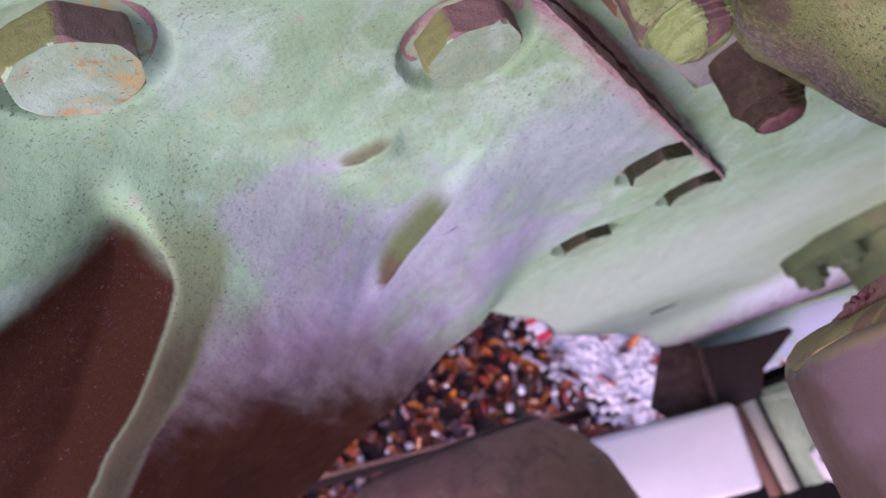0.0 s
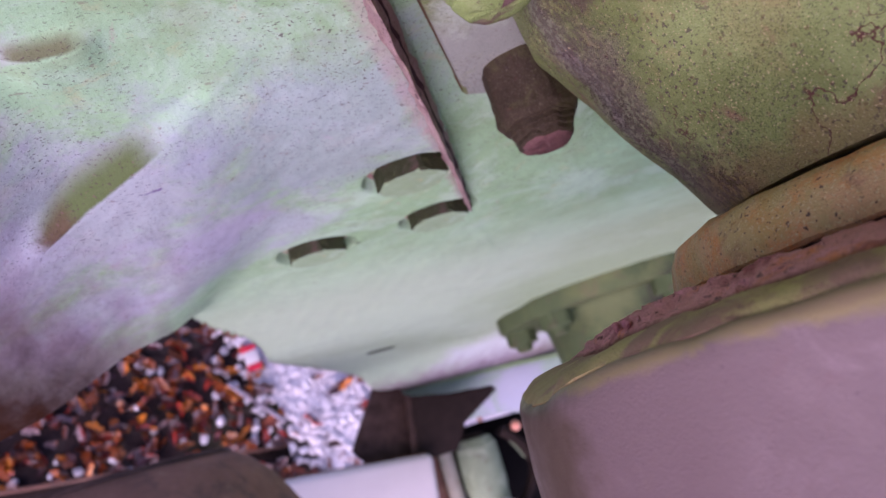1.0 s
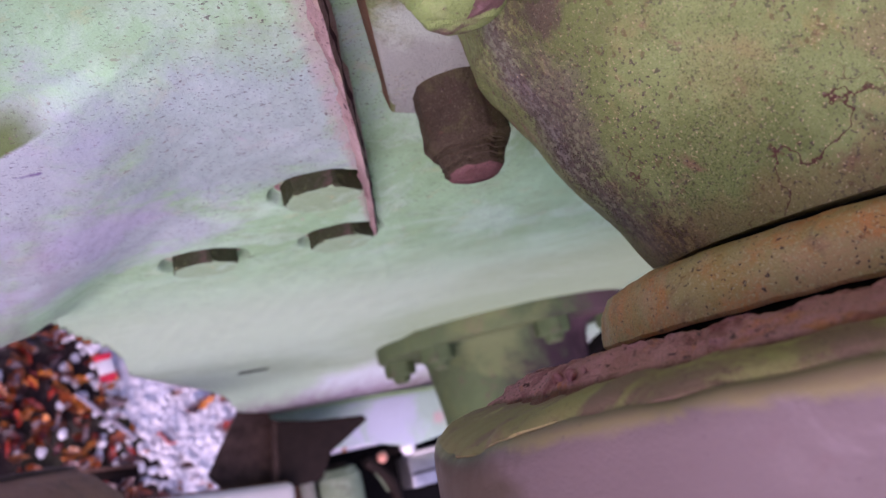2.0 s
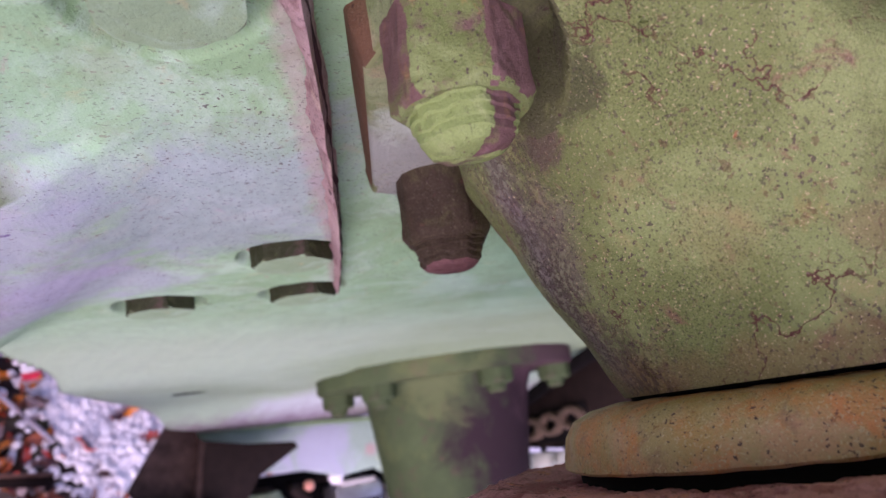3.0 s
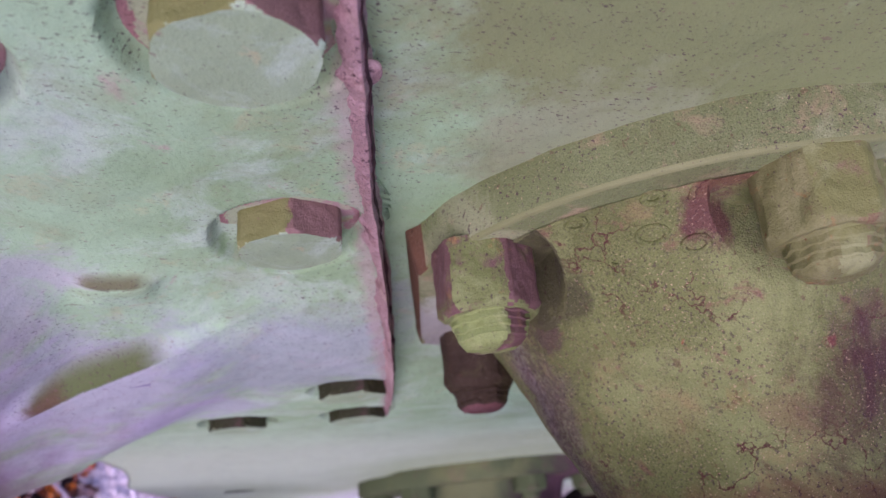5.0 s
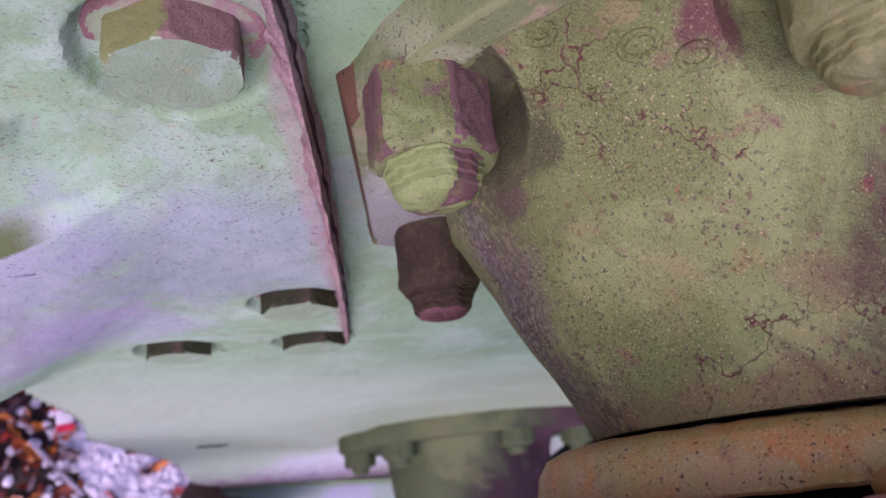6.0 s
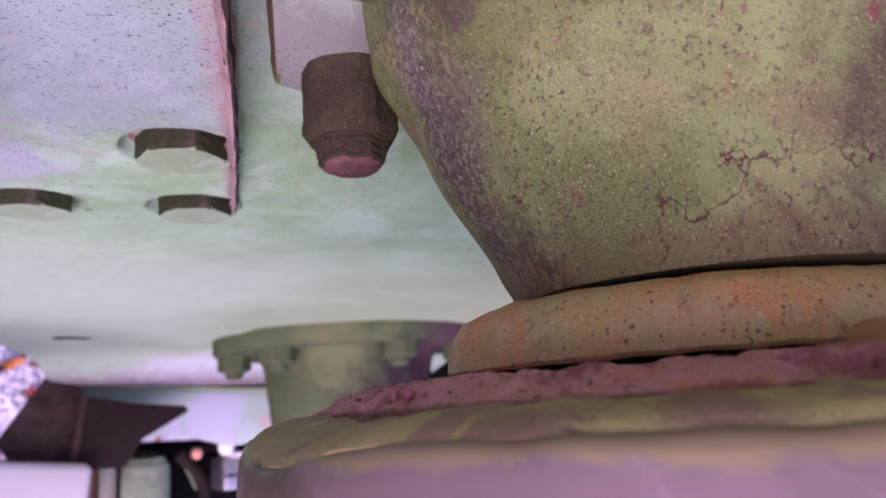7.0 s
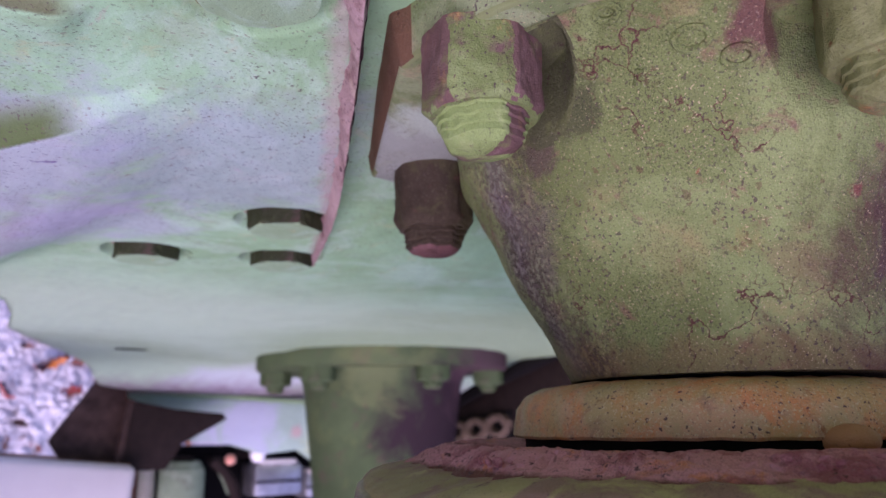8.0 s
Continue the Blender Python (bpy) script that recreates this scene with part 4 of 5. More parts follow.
def stud(at, turn, mat, worn, bare=(), flats=0.0185, drop=0.0105, thread=0.0075, tip=None, label="lime-green painted hexagon nut with bare rusty flats on a threaded stud"):
    """A nut with its stud's end below a flange; bare: flats whose paint has gone."""
    t = thing("stud_nut", label, "nut", at, turn, "nuts round the flange")
    def coat(angle, w, n):
        sector = int((angle + 30 + 5 * n) % 360 // 60)
        return 1 if sector in bare and w + 0.10 * n < 0.97 else 0
    brown = mat is BROWN_NUT
    part("nut", worn_hexagon(flats, 0.0046, -drop, 0.90 if brown else 0.94, 0.6 if brown else 0.9, 0.00042, at[0] * 90, coat, 0.90 if brown else 0.94), mat, t).data.materials.append(worn)
    prof = [(0.0, -0.004), (0.0080, -0.004)]
    z, n = -drop + 0.0008, int(thread / 0.0014)
    for k in range(n):
        r = 0.0079 - 0.0018 * k / n
        for g in (0.0, 0.0004, 0.0008, 0.0011):
            prof.append((r - (0.00045 if g > 0.001 else 0.0), z - g))
        z -= 0.0014
    prof += [(0.0060, z), (0.0052, z - 0.0008), (0.0040, z - 0.0012), (0.0022, z - 0.0013), (0.0, z - 0.0013)]
    end = lathe(prof, 72, 0.0006, at[0] * 90, 3)
    for v in end.verts:
        v.co += 0.00030 * noise.noise_vector(v.co * 420 + Vector(at) * 70)
    for f in end.faces:
        c = f.calc_center_median()
        sector = int((math.degrees(math.atan2(c.y, c.x)) + 30 + 22 * noise.noise(c * 260)) % 360 // 60)
        if tip and c.z < z - 0.0002:
            f.material_index = 1
        elif sector in bare and sector < 3:
            f.material_index = 2
    ends = part("threaded_end", end, LIME if mat is PAINT_NUT else mat, t)
    ends.data.materials.append(tip or mat)
    ends.data.materials.append(worn)
    return t


for ang, turn, bare in ((185, 229, (1, 5)), (121, 165, (0, 1, 2, 3, 4, 5)), (239, 182, (1,)), (300, 310, ()), (0, 20, (2,)), (60, 75, ())):
    bx, by = AX + BOLT_R * math.cos(radians(ang)), AY + BOLT_R * math.sin(radians(ang))
    if ang == 121:
        stud((bx, by, 0.5040), turn, BROWN_NUT, BROWN_NUT, (), 0.0185, 0.0115, 0.006, BROKEN, "dark brown hexagon nut with a stub of stud")
    else:
        slip = 0.0016 if ang == 239 else -0.0025
        stud((bx + slip, by + (-0.001 if ang == 239 else 0.0012), 0.5048), turn, TAN_NUT if ang == 239 else PAINT_NUT, FLAT_OLIVE if ang == 239 else PRIMER, bare, 0.0185, 0.0098, 0.0068)


# small raised marks left by the casting, as plain loops and bars
for ang, r, z, wide, high in ((-156, 0.0625, 0.5066, 0.0018, 0.0012), (-143, 0.0634, 0.5070, 0.0016, 0.0011), (-137, 0.0624, 0.5067, 0.0, 0.0022),
                              (-154, 0.0530, 0.4995, 0.0, 0.0030), (-145, 0.0567, 0.5028, 0.0026, 0.0018), (-138, 0.0540, 0.5003, 0.0022, 0.0016)):
    a = radians(ang)
    out, down = Vector((math.cos(a), math.sin(a), 0)), Vector((0, 0, 1))
    slope = (out * 0.75 + down * 0.66).normalized()
    side = Vector((-math.sin(a), math.cos(a), 0))
    face = side.cross(slope)
    face = face if face.dot(out) > 0 else -face
    mid = out * (r + 0.00002) + down * z
    if wide:
        loop = [mid + side * wide * math.cos(k * 0.3307) + slope * high * math.sin(k * 0.3307) for k in range(20)]
    else:
        loop = [mid + side * high * (k / 6 - 0.5) * 0.4 + slope * high * (k / 6 - 0.5) for k in range(7)]
    part("cast_mark", rod(loop, 0.00062, 8), PAINT_CONE, rotor)


# ---- bolts in the underside ----
def hex_bolt(x, y, z, turn, mat=PAINT_BOLT, flats=0.0185, washer=0.0142, high=0.0076, bare=(5, 0), label="mint-green painted hexagon bolt head with a washer"):
    t = thing("hex_bolt", label, "bolt", (x, y, z), turn, "bolts in the underside")
    bm = lathe(((0.0, 0.001), (washer, 0.001), (washer, -0.0002), (washer - 0.0005, -0.0005), (washer - 0.0009, -0.0005), (washer - 0.0013, -0.0005), (washer - 0.0018, -0.0005), (washer - 0.0024, -0.0005), (0.0, -0.0005)), 180)
    for f in bm.faces:   # paint gone from the washer's edge
        c = f.calc_center_median()
        if math.hypot(c.x, c.y) > washer - 0.0011 - 0.0016 * noise.noise((c.x * 160, c.y * 160, x * 90)):
            f.material_index = 1
    part("washer", bm, PAINT_WASHER if mat is PAINT_BOLT else mat, t).data.materials.append(EDGE_RUST)
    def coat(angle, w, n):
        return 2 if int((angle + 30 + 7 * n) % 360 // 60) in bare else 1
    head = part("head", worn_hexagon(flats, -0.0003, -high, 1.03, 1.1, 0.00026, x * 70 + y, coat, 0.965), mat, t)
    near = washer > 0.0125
    # flats are darker than the outer face, most of all on the far heads
    head.data.materials.append(FLAT_OLIVE if near else DARK_OLIVE)
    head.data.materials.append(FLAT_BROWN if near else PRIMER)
    return t


for x, y, turn, wash, bare, text in BOLTS:
    b = hex_bolt(x, y, skin_z(x, y) + 0.0002, turn, STAINED_BOLT if text else PAINT_BOLT, washer=wash - 0.0012, high=0.0070 if wash > 0.0135 else 0.0064, bare=bare)
    if text:
        tagged(b, text)

# ---- the joint between the two plates ----
joint = thing("weld_seam", "rusty weld seam between two painted plates", "weld seam")
def ribbon(rows):
    bm = bmesh.new()
    rings = [[bm.verts.new(p) for p in row] for row in rows]
    for p, q in zip(rings, rings[1:]):
        for k in range(len(p) - 1):
            bm.faces.new((p[k], p[k + 1], q[k + 1], q[k]))
    bmesh.ops.recalc_face_normals(bm, faces=bm.faces)
    return bm


bead, crack = [], []
for i in range(420):
    y = 0.04 + 0.235 * i / 419
    x = seam_x(y) + 0.0006 + 0.0004 * noise.noise((1, y * 130, 0))
    w = 0.00125 * (1 - 0.4 * sm(0.12, 0.275, y)) * (1 + 0.5 * noise.noise((0, y * 70, 2)) + 0.45 * noise.noise((0, y * 300, 6)))
    z = base_z(y)
    lift = 0.0012 + 0.0030 * sm(0.10, 0.16, y) * (1 - 0.85 * sm(0.20, 0.272, y)) + 0.0009 * noise.noise((3, y * 200, 1)) + 0.0006 * noise.noise((3, y * 620, 1))
    jag = 0.0004 * noise.noise((7, y * 800, 1))
    bead.append([(x + w * k, y, z + dz) for k, dz in ((-2.3, 0.0010), (-1.3, -lift * 0.4 + jag), (-0.4, -lift * 0.9), (0.1, -lift + jag), (0.55, -0.0002), (0.85, 0.0020), (1.2, 0.0070))])
    gap = 0.00062 * max(0.05, 0.5 + 1.3 * noise.noise((9, y * 90, 3)))
    cx = x + w * 0.62 + 0.0003 * noise.noise((5, y * 330, 0))
    crack.append([(cx - gap, y, z - 0.0001), (cx, y, z - 0.00045 - lift * 0.12), (cx + gap, y, z + 0.0008)])
part("bead", ribbon(bead), SEAM_RUST, joint)
part("crack", ribbon(crack), CRACK, joint, "dark open crack along the weld")
bm = bmesh.new()
bmesh.ops.create_icosphere(bm, subdivisions=4, radius=0.0019)
for v in bm.verts:
    v.co *= 1 + 0.35 * noise.noise(v.co * 520)
    v.co = Vector((v.co.x * 1.05, v.co.y * 1.7, v.co.z * 0.6)) + Vector((0.0186, 0.0885, 0.5150))
part("weld_lump", bm, SEAM_RUST, joint)

# ---- farther down the row ----
def prism_xz(points, y0, y1, bevel=0.001):
    """An outline in (x, z) with a thickness from y0 to y1."""
    bm = prism([(x, z) for x, z in points], y0, y1, bevel)
    for v in bm.verts:
        v.co = (v.co.x, v.co.z, v.co.y)
    bmesh.ops.recalc_face_normals(bm, faces=bm.faces)
    return bm


PX, PY = 0.344, 0.60
pot = thing("lower_rotor", "mint-green rotor housing hanging on a round flange farther down the row", "rotor", (PX, PY, 0))
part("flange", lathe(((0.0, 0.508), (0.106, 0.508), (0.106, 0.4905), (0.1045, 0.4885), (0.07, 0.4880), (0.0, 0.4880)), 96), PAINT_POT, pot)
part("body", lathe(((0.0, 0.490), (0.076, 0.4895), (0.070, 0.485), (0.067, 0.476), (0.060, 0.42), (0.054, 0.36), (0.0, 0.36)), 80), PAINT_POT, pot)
for ang, turn in ((205, 15), (262, 40), (318, 5), (150, 0)):
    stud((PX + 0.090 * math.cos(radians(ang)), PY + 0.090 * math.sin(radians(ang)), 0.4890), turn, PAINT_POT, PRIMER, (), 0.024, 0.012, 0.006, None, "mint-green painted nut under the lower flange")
tagged(bpy.data.objects[pot.name], group="")

end_wall = thing("end_wall", "pale mint painted end wall with a shaded groove along its top", "machine panel", (0.0, 0.86, 0))
part("panel", prism_xz(((0.185, 0.479), (0.56, 0.462), (0.56, 0.40), (0.43, 0.402), (0.405, 0.418), (0.36, 0.414), (0.32, 0.426), (0.27, 0.43), (0.20, 0.44)), 0.002, 0.03, 0.002), PAINT_PLAIN, end_wall)
part("lip", rod([(0.18, 0.0, 0.4815), (0.30, -0.002, 0.4765), (0.42, -0.002, 0.4705), (0.56, 0.0, 0.464)], 0.0030, 10), LIP_SHADE, end_wall)

bracket = thing("bracket", "dark grimy steel bracket with a pointed ear", "bracket", (0, 0.83, 0))
part("plate", prism_xz(((0.177, 0.502), (0.186, 0.499), (0.199, 0.470), (0.186, 0.405), (0.150, 0.405), (0.131, 0.433)), -0.004, 0.008), BROWN_DARK, bracket)
part("ear", prism_xz(((0.199, 0.470), (0.24, 0.462), (0.290, 0.4575), (0.294, 0.452), (0.250, 0.428), (0.235, 0.404), (0.19, 0.404)), -0.012, 0.002), DARK, bracket)
part("fold", prism_xz(((0.196, 0.472), (0.201, 0.470), (0.192, 0.404), (0.186, 0.404)), -0.014, 0.004), BROWN_DARK, bracket)

crate = thing("white_box", "pale white plastic box with rounded edges and a dirty shaded side", "box", (0.112, 0.80, 0.378))
crate.matrix_world = crate.matrix_world @ Matrix.Rotation(radians(6.3), 4, "Y")
bm = box(-0.088, 0.088, 0.0, 0.16, -0.043, 0.0415, 0.007, 3)
for v in bm.verts:
    if v.co.z > 0.03:
        v.co.x += -0.006 * (v.co.y / 0.16)
shell = part("shell", bm, WHITE, crate)
# brown layer stands for both the dirt and the shade on this side
part("brown_side", box(-0.084, 0.084, 0.012, 0.158, 0.0412, 0.0428, 0.0006, 1), BROWN, crate, "brown layer for the dirt and shade of this side")

dome = thing("brown_cover", "dull brown rounded cover with a worn edge", "cover", (-0.052, 0.575, 0))
part("shell", lathe(((0.0, 0.4595), (0.05, 0.4595), (0.066, 0.457), (0.078, 0.450), (0.092, 0.436), (0.104, 0.414), (0.112, 0.38), (0.115, 0.32), (0.0, 0.32)), 96, 0.0008, 5), BROWN, dome)
part("edge_band", lathe(((0.060, 0.4597), (0.067, 0.4585), (0.0685, 0.4560), (0.064, 0.4560), (0.060, 0.4597)), 96, 0.0006, 8), BROWN_DARK, dome)

rail = thing("flat_rail", "thin dark rail strewn with leaf scraps", "rail", (0, 0.93, 0))
part("bar", prism_xz(((-0.34, 0.507), (0.08, 0.458), (0.08, 0.447), (-0.34, 0.496)), 0.0, 0.012), DARK, rail)
part("top_strip", prism_xz(((-0.34, 0.511), (0.08, 0.4605), (0.08, 0.457), (-0.34, 0.506)), -0.006, 0.018), BROWN, rail)

hub = thing("lower_hub", "green painted hub with a pale post and a dark hose", "hub", (0, 0.90, 0))
part("drum", lathe(((0.0, 0.408), (0.017, 0.408), (0.0195, 0.4065), (0.0205, 0.402), (0.0235, 0.400), (0.0240, 0.392), (0.0240, 0.352), (0.0225, 0.349), (0.0225, 0.30), (0.0, 0.30)), 40), HUB_PAINT, hub).matrix_local = Matrix.Translation((0.279, 0.0, 0))
part("collar", lathe(((0.0, 0.413), (0.010, 0.413), (0.012, 0.411), (0.012, 0.406), (0.0, 0.406)), 24), DARK, hub).matrix_local = Matrix.Translation((0.279, 0.0, 0))
part("side_post", rod([(0.243, 0.004, 0.404), (0.243, 0.004, 0.398), (0.244, 0.004, 0.30)], 0.0085, 16), POST_PAINT, hub, "pale worn post")
part("dark_post", rod([(0.2285, 0.012, 0.408), (0.2285, 0.012, 0.30)], 0.0075, 14), BROWN, hub, "rusty brown post")
part("hose", rod([(0.312 + 0.028 * math.sin(k * 0.22), -0.004, 0.408 - 0.006 * k) for k in range(18)], 0.0065, 10, 0.2), DARK, hub, "black hose")
part("clip", rod([(0.322, 0.004, 0.396), (0.328, 0.002, 0.385), (0.336, 0.004, 0.372)], 0.0036, 10, 0.5), HUB_PAINT, hub)
lever = thing("lever", "pale painted lever end with a small dark hole", "lever", (0.284, 0.872, 0.312))
part("plate", prism_xz(((-0.014, 0.020), (0.004, 0.026), (0.026, 0.014), (0.028, -0.018), (0.004, -0.024), (-0.012, -0.008)), 0.0, 0.010, 0.002), WHITE, lever)
part("hole", lathe(((0.0, 0.0008), (0.0042, 0.0008), (0.0046, -0.0004), (0.0, -0.0004)), 18), BLACK, lever).matrix_local = Matrix.Translation((-0.004, -0.001, 0.010)) @ Matrix.Rotation(radians(90), 4, "X")
bar = thing("pale_bar", "pale flat bar below the lever", "bar", (0.28, 0.885, 0.268))
part("flat", box(-0.03, 0.07, 0.0, 0.02, -0.006, 0.006, 0.002, 2), POST_PAINT, bar)
for bx, bz, wide, tall in ((0.394, 0.383, 0.030, 0.018), (0.446, 0.374, 0.016, 0.014)):
    block = thing("pale_block", "small pale grey block among the lower fittings", "fitting", (bx, 0.90, bz), group="fittings")
    part("body", box(-wide, wide, 0.0, 0.04, -tall, tall, 0.004, 2), STEEL, block)
    part("cap", box(-wide * 0.8, wide * 0.7, -0.004, 0.03, tall, tall + 0.005, 0.002, 2), WHITE, block)
    part("groove", box(-wide * 0.96, wide * 0.96, -0.0012, 0.004, -0.0035, -0.0005, 0.0004, 1), DARK, block)
# the black of this beam also holds the shade behind the fittings
beam = thing("rear_beam", "black cross beam behind the lower fittings, with their shade in its colour", "beam", (0, 0.96, 0))
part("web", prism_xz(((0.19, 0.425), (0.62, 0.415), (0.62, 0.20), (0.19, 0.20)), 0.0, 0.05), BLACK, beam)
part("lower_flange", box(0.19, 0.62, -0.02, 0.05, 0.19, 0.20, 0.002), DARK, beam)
lens_ball = thing("reflector", "small round glossy white reflector", "reflector", (0.364, 0.895, 0.4125))
part("lens", lathe(((0.0, 0.0092), (0.0035, 0.0085), (0.0065, 0.0065), (0.0085, 0.0035), (0.0092, 0.0), (0.0085, -0.0035), (0.0065, -0.0065), (0.0035, -0.0085), (0.0, -0.0092)), 28), GLOSS, lens_ball)
part("stem", rod([(0, 0.004, 0), (0.0, 0.07, -0.002)], 0.004, 8), DARK, lens_ball)
knob = thing("amber_knob", "small dull orange round knob", "knob", (0.331, 0.895, 0.408))
part("ball", lathe(((0.0, 0.0062), (0.0030, 0.0055), (0.0055, 0.0030), (0.0062, 0.0), (0.0055, -0.0030), (0.0030, -0.0055), (0.0, -0.0062)), 22), AMBER, knob)
part("stem", rod([(0, 0.003, 0), (0.0, 0.07, -0.002)], 0.003, 8), DARK, knob)

# pierced strip and pale rollers beyond the lower rotor
def side_plate(points, x0, x1, bevel=0.001):
    """An outline in (y, z) with a thickness from x0 to x1."""
    bm = prism_xz(points, x0, x1, bevel)
    for v in bm.verts:
        v.co = (v.co.y, v.co.x, v.co.z)
    bmesh.ops.recalc_face_normals(bm, faces=bm.faces)
    return bm


strut = thing("dark_strut", "dark slanting strut on a grimy plate beyond the lower rotor", "strut", (0.470, 0, 0))
part("bar", side_plate(((0.70, 0.444), (0.69, 0.460), (0.60, 0.4895), (0.52, 0.5105), (0.50, 0.510), (0.52, 0.498), (0.60, 0.478), (0.69, 0.448)), -0.006, 0.008), BLACK, strut)
part("plate", side_plate(((0.70, 0.446), (0.60, 0.482), (0.50, 0.503), (0.44, 0.503), (0.44, 0.400), (0.60, 0.416), (0.70, 0.421)), 0.002, 0.008), DARK, strut)
strip = thing("perforated_strip", "tan metal strip pierced with round holes under a dark strut", "metal strip", (0.4685, 0.688, 0.4335))
for k in range(4):
    bm = lathe(((0.0052, -0.0020), (0.0075, -0.0034), (0.0108, -0.0022), (0.0112, 0.0022), (0.0052, 0.0022), (0.0052, -0.0020)), 20, 0.0022, 3.0 + k, 3)
    bm.transform(Matrix.Translation((0, -k * 0.031, k * 0.0032)) @ Matrix.Diagonal((1, 1.65, 1, 1)) @ Matrix.Rotation(radians(90), 4, "Y"))
    part("hole_ring", bm, TAN_STRIP, strip)
part("backing", side_plate(((0.014, -0.013), (-0.112, -0.009), (-0.112, 0.024), (0.014, 0.011)), 0.0018, 0.0042), BLACK, strip)
roller = thing("pale_roller", "pale ribbed roller hanging below the pierced strip", "roller", (0.4745, 0.686, 0.0), group="rollers")
part("barrel", lathe(((0.0, 0.4145), (0.0115, 0.4145), (0.0125, 0.412), (0.0125, 0.402), (0.0117, 0.400), (0.0125, 0.398), (0.0125, 0.33), (0.0, 0.33)), 28), ROLLER, roller)
part("axle", rod([(0, 0, 0.424), (0, 0, 0.32)], 0.003, 10), DARK, roller)
for ry in (0.650, 0.616):
    copy_thing(roller, STAND @ Matrix.Translation((0.4745, ry, 0.0)))
plug = thing("slot_plug", "small dark slot in the painted underside", "slot", (0.139, 0.615, 0.0))
part("slot", box(-0.012, 0.012, -0.006, 0.006, skin_z(0.139, 0.615) - 0.0006, skin_z(0.139, 0.615) + 0.004, 0.002, 2), BLACK, plug)

# ---- ground ----
GRAVEL_X = 0.10
ground = new("ground")
tagged(ground, "dark damp soil with grey gravel and fallen leaves", "ground", kind="structure")
bm = bmesh.new()
bmesh.ops.create_grid(bm, x_segments=60, y_segments=60, size=60)
part("soil", bm, SOIL, ground)
rng = random.Random(5)
bm = bmesh.new()   # bed of pale grit under the gravel
rim = []
for k in range(90):
    a = 2 * math.pi * k / 90
    r = 0.62 * (1 + 0.10 * noise.noise((math.cos(a) * 3, math.sin(a) * 3, 4.0)))
    x, y = 0.50 + r * math.cos(a), 0.62 + 1.15 * r * math.sin(a)
    rim.append(bm.verts.new((max(x, 0.105 - 0.35 * (y - 0.55) + 0.03 * noise.noise((0, y * 14, 1)) + 0.012 * noise.noise((0, y * 60, 1))), y, 0.003)))
bm.faces.new(rim)
bmesh.ops.triangulate(bm, faces=bm.faces)
part("gravel_bed", bm, GRIT_BED, ground, "pale grit under the gravel")


def leaf_mesh(k):
    """A curled, lobed fallen leaf."""
    bm = bmesh.new()
    n = 9
    L = 0.030
    mid, left, right = [], [], []
    for i in range(n):
        u = i / (n - 1)
        w = (0.0050 + 0.0012 * (k % 4)) * math.sin(math.pi * min(1, u * 1.02 + 0.02)) ** 0.7 * (1 + 0.35 * math.sin(u * 19 + k * 2.1))
        curl = 0.020 * (u - 0.5) ** 2 * (1 + k % 3) + 0.003 * math.sin(u * 7 + k)
        cup = 0.005 + 0.003 * (k % 2)
        mid.append(bm.verts.new((0, L * (u - 0.5), curl)))
        left.append(bm.verts.new((-w, L * (u - 0.5), curl + cup * w / 0.0095 + 0.001 * math.sin(u * 23 + k))))
        right.append(bm.verts.new((w * 0.9, L * (u - 0.5), curl + cup * 0.7 * w / 0.0095)))
    for i in range(n - 1):
        bm.faces.new((left[i], left[i + 1], mid[i + 1], mid[i]))
        bm.faces.new((mid[i], mid[i + 1], right[i + 1], right[i]))
    return mesh_of("leaf", bm, LEAF)


def stone_mesh(k, fine=2):
    bm = bmesh.new()
    bmesh.ops.create_icosphere(bm, subdivisions=fine, radius=0.008)
    for v in bm.verts:
        d = 1 + 0.28 * noise.noise(v.co * 120 + Vector((k * 3.3, 0, 0)))
        v.co = Vector((v.co.x * 1.15, v.co.y * 0.9, v.co.z * 0.7)) * d
    return mesh_of("pebble", bm, PEBBLE)


leaves, stones = [leaf_mesh(k) for k in range(7)], [stone_mesh(k) for k in range(6)]
grit = [stone_mesh(k, 1) for k in range(6)]


def scatter(name, meshes, count, x0, x1, y0, y1, low, high, size, keep):
    """Separate pieces on the ground near the view."""
    for k in range(count * 6):
        if count <= 0:
            break
        x, y = rng.uniform(x0, x1), rng.uniform(y0, y1)
        if rng.random() > keep(x, y):
            continue
        count -= 1
        ob = new(name, rng.choice(meshes))
        ob.parent = ground
        flat = 0.55 if name == "leaf" else 0.3
        ob.matrix_local = Matrix.LocRotScale((x, y, rng.uniform(low, high)), Euler((rng.gauss(0, flat), rng.gauss(0, flat), rng.uniform(0, 6.28))), (rng.uniform(*size),) * 3)


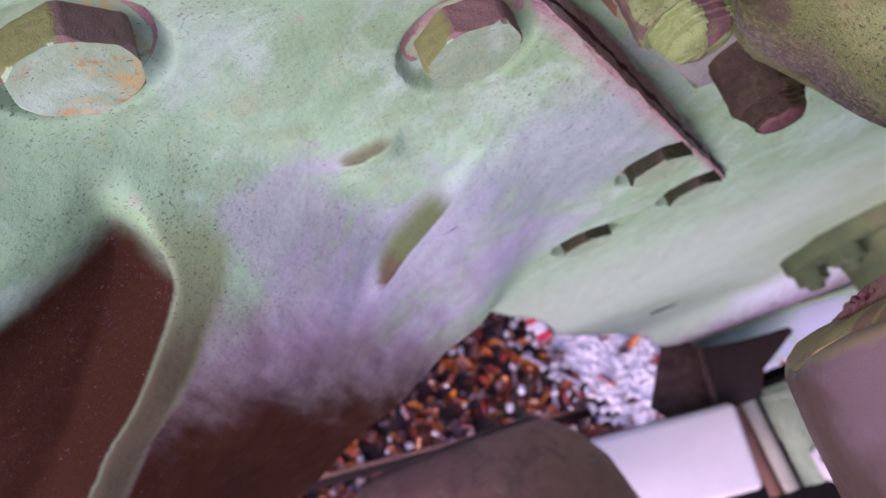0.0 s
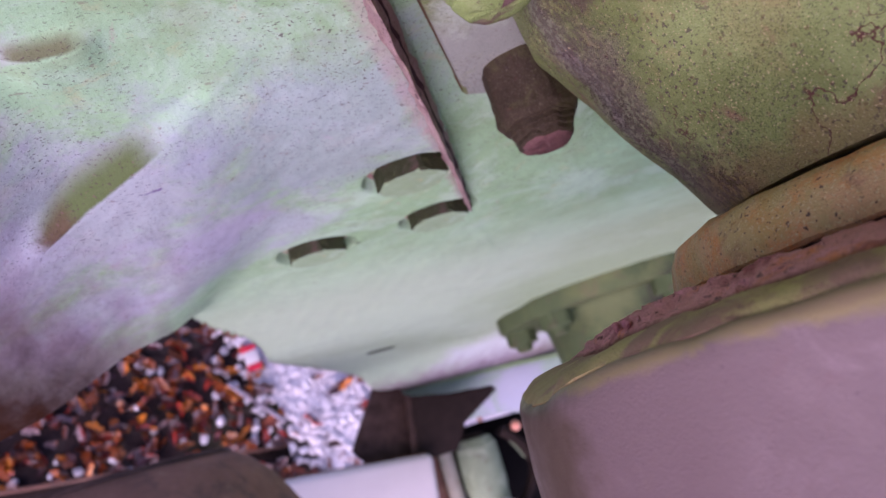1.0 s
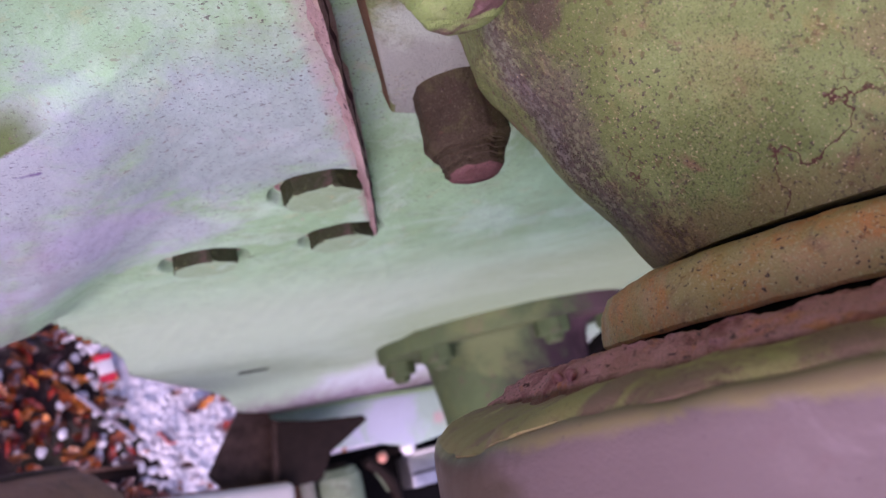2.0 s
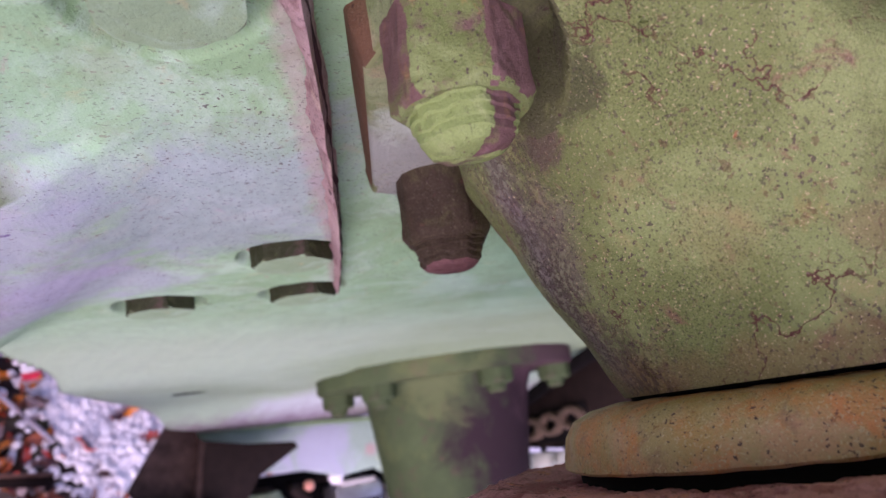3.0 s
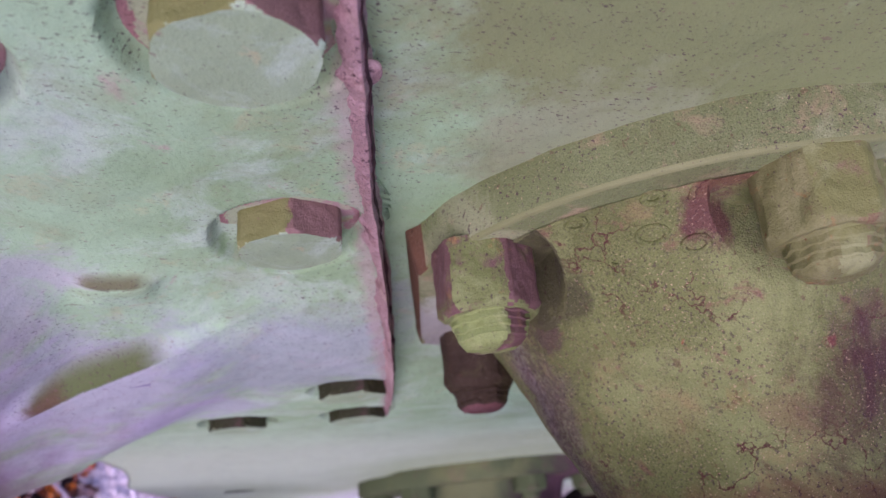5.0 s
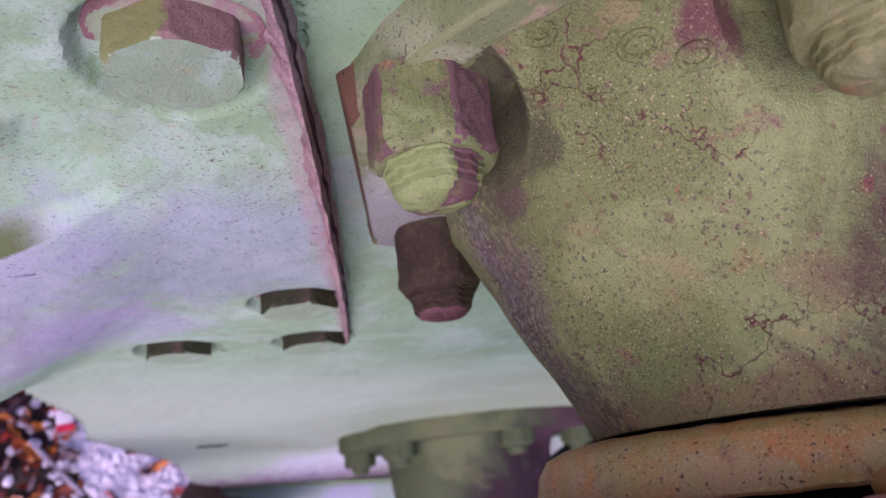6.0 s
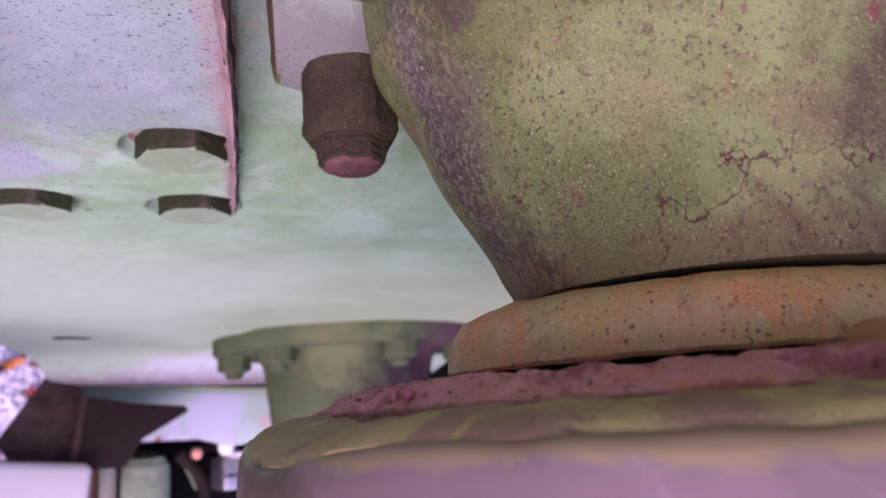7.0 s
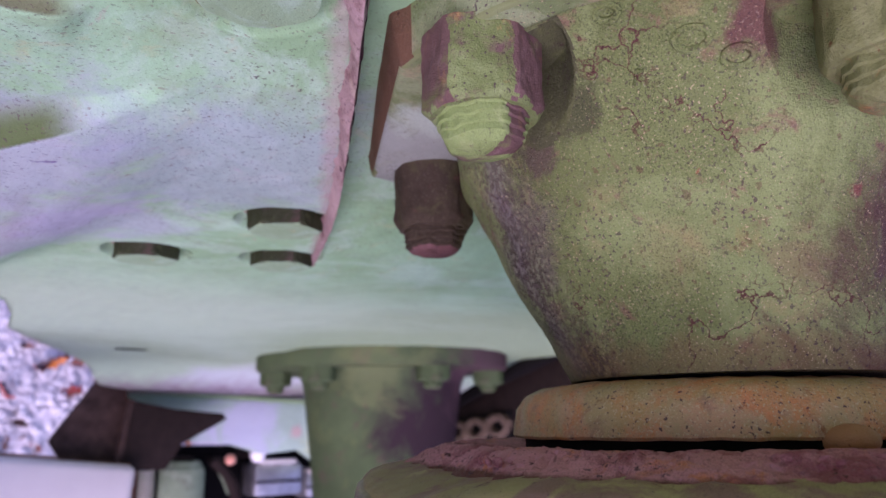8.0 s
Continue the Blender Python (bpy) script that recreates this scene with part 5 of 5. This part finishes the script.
def spread(name, meshes, count, x0, x1, y0, y1, low, high, size, keep):
    """The rest of the litter, joined."""
    bm = bmesh.new()
    for k in range(count):
        x, y = rng.uniform(x0, x1), rng.uniform(y0, y1)
        if rng.random() > keep(x, y) * sm(0.95, 0.45, math.hypot(x - 0.1, y - 0.62) * (1 + 0.25 * noise.noise((x * 4, y * 4, 0)))):
            continue
        start = len(bm.verts)
        bm.from_mesh(rng.choice(meshes))
        bm.verts.ensure_lookup_table()
        m = Matrix.LocRotScale((x, y, rng.uniform(low, high)), Euler((rng.gauss(0, 0.5), rng.gauss(0, 0.5), rng.uniform(0, 6.28))), (rng.uniform(*size),) * 3)
        for v in bm.verts[start:]:
            v.co = m @ v.co
    ob = new(name, mesh_of(name, bm, meshes[0].materials[0]))
    return ob


leafy = lambda x, y: 0.95 - 0.88 * sm(GRAVEL_X - 0.09, GRAVEL_X + 0.07, x + 0.35 * (y - 0.55))
stony = lambda x, y: 0.03 + 0.97 * sm(GRAVEL_X - 0.07, GRAVEL_X + 0.04, x + 0.35 * (y - 0.55))
scatter("pebble", stones, 290, -0.12, 0.30, 0.46, 0.74, 0.002, 0.007, (0.4, 1.0), stony)
scatter("leaf", leaves, 290, -0.40, 0.30, 0.42, 0.80, 0.006, 0.022, (0.7, 1.35), leafy)
tagged(spread("gravel", grit, 26000, -0.5, 1.0, -0.25, 1.45, -0.001, 0.006, (0.55, 1.15), stony), "grey and white gravel on the ground", "gravel", kind="stuff")
tagged(spread("leaf_litter", leaves, 6500, -0.9, 0.6, -0.3, 1.6, 0.002, 0.012, (0.7, 1.3), leafy), "orange and brown fallen leaves on the ground", "leaf litter", kind="stuff")


def on_ground(name, label, category, x, y, turn=0.0, z=0.0):
    ob = new(name)
    ob.matrix_world = pose(x, y, z, 0, 0, turn)
    return tagged(ob, label, category)


scrap = on_ground("wrapper", "crumpled red and white wrapper lying on the leaves", "wrapper", 0.082, 0.611, 8, 0.02)
part("middle", box(-0.011, 0.011, -0.009, 0.012, -0.003, 0.003, 0.0015, 2), WHITE, scrap)
part("end_band", box(-0.012, 0.012, 0.012, 0.021, -0.0035, 0.0035, 0.0015, 2), RED, scrap, "red band")
part("end_band", box(-0.012, 0.012, -0.020, -0.009, -0.0035, 0.0035, 0.0015, 2), RED, scrap, "red band")
twig = on_ground("twig", "grey dry twig lying on the gravel", "twig", 0.075, 0.545, 0, 0.024)
part("stem", rod([(-0.035 + 0.01 * k, 0.035 - 0.011 * k, 0.002 * math.sin(k)) for k in range(8)], 0.0032, 8, 0.5), STEEL_GREY, twig)
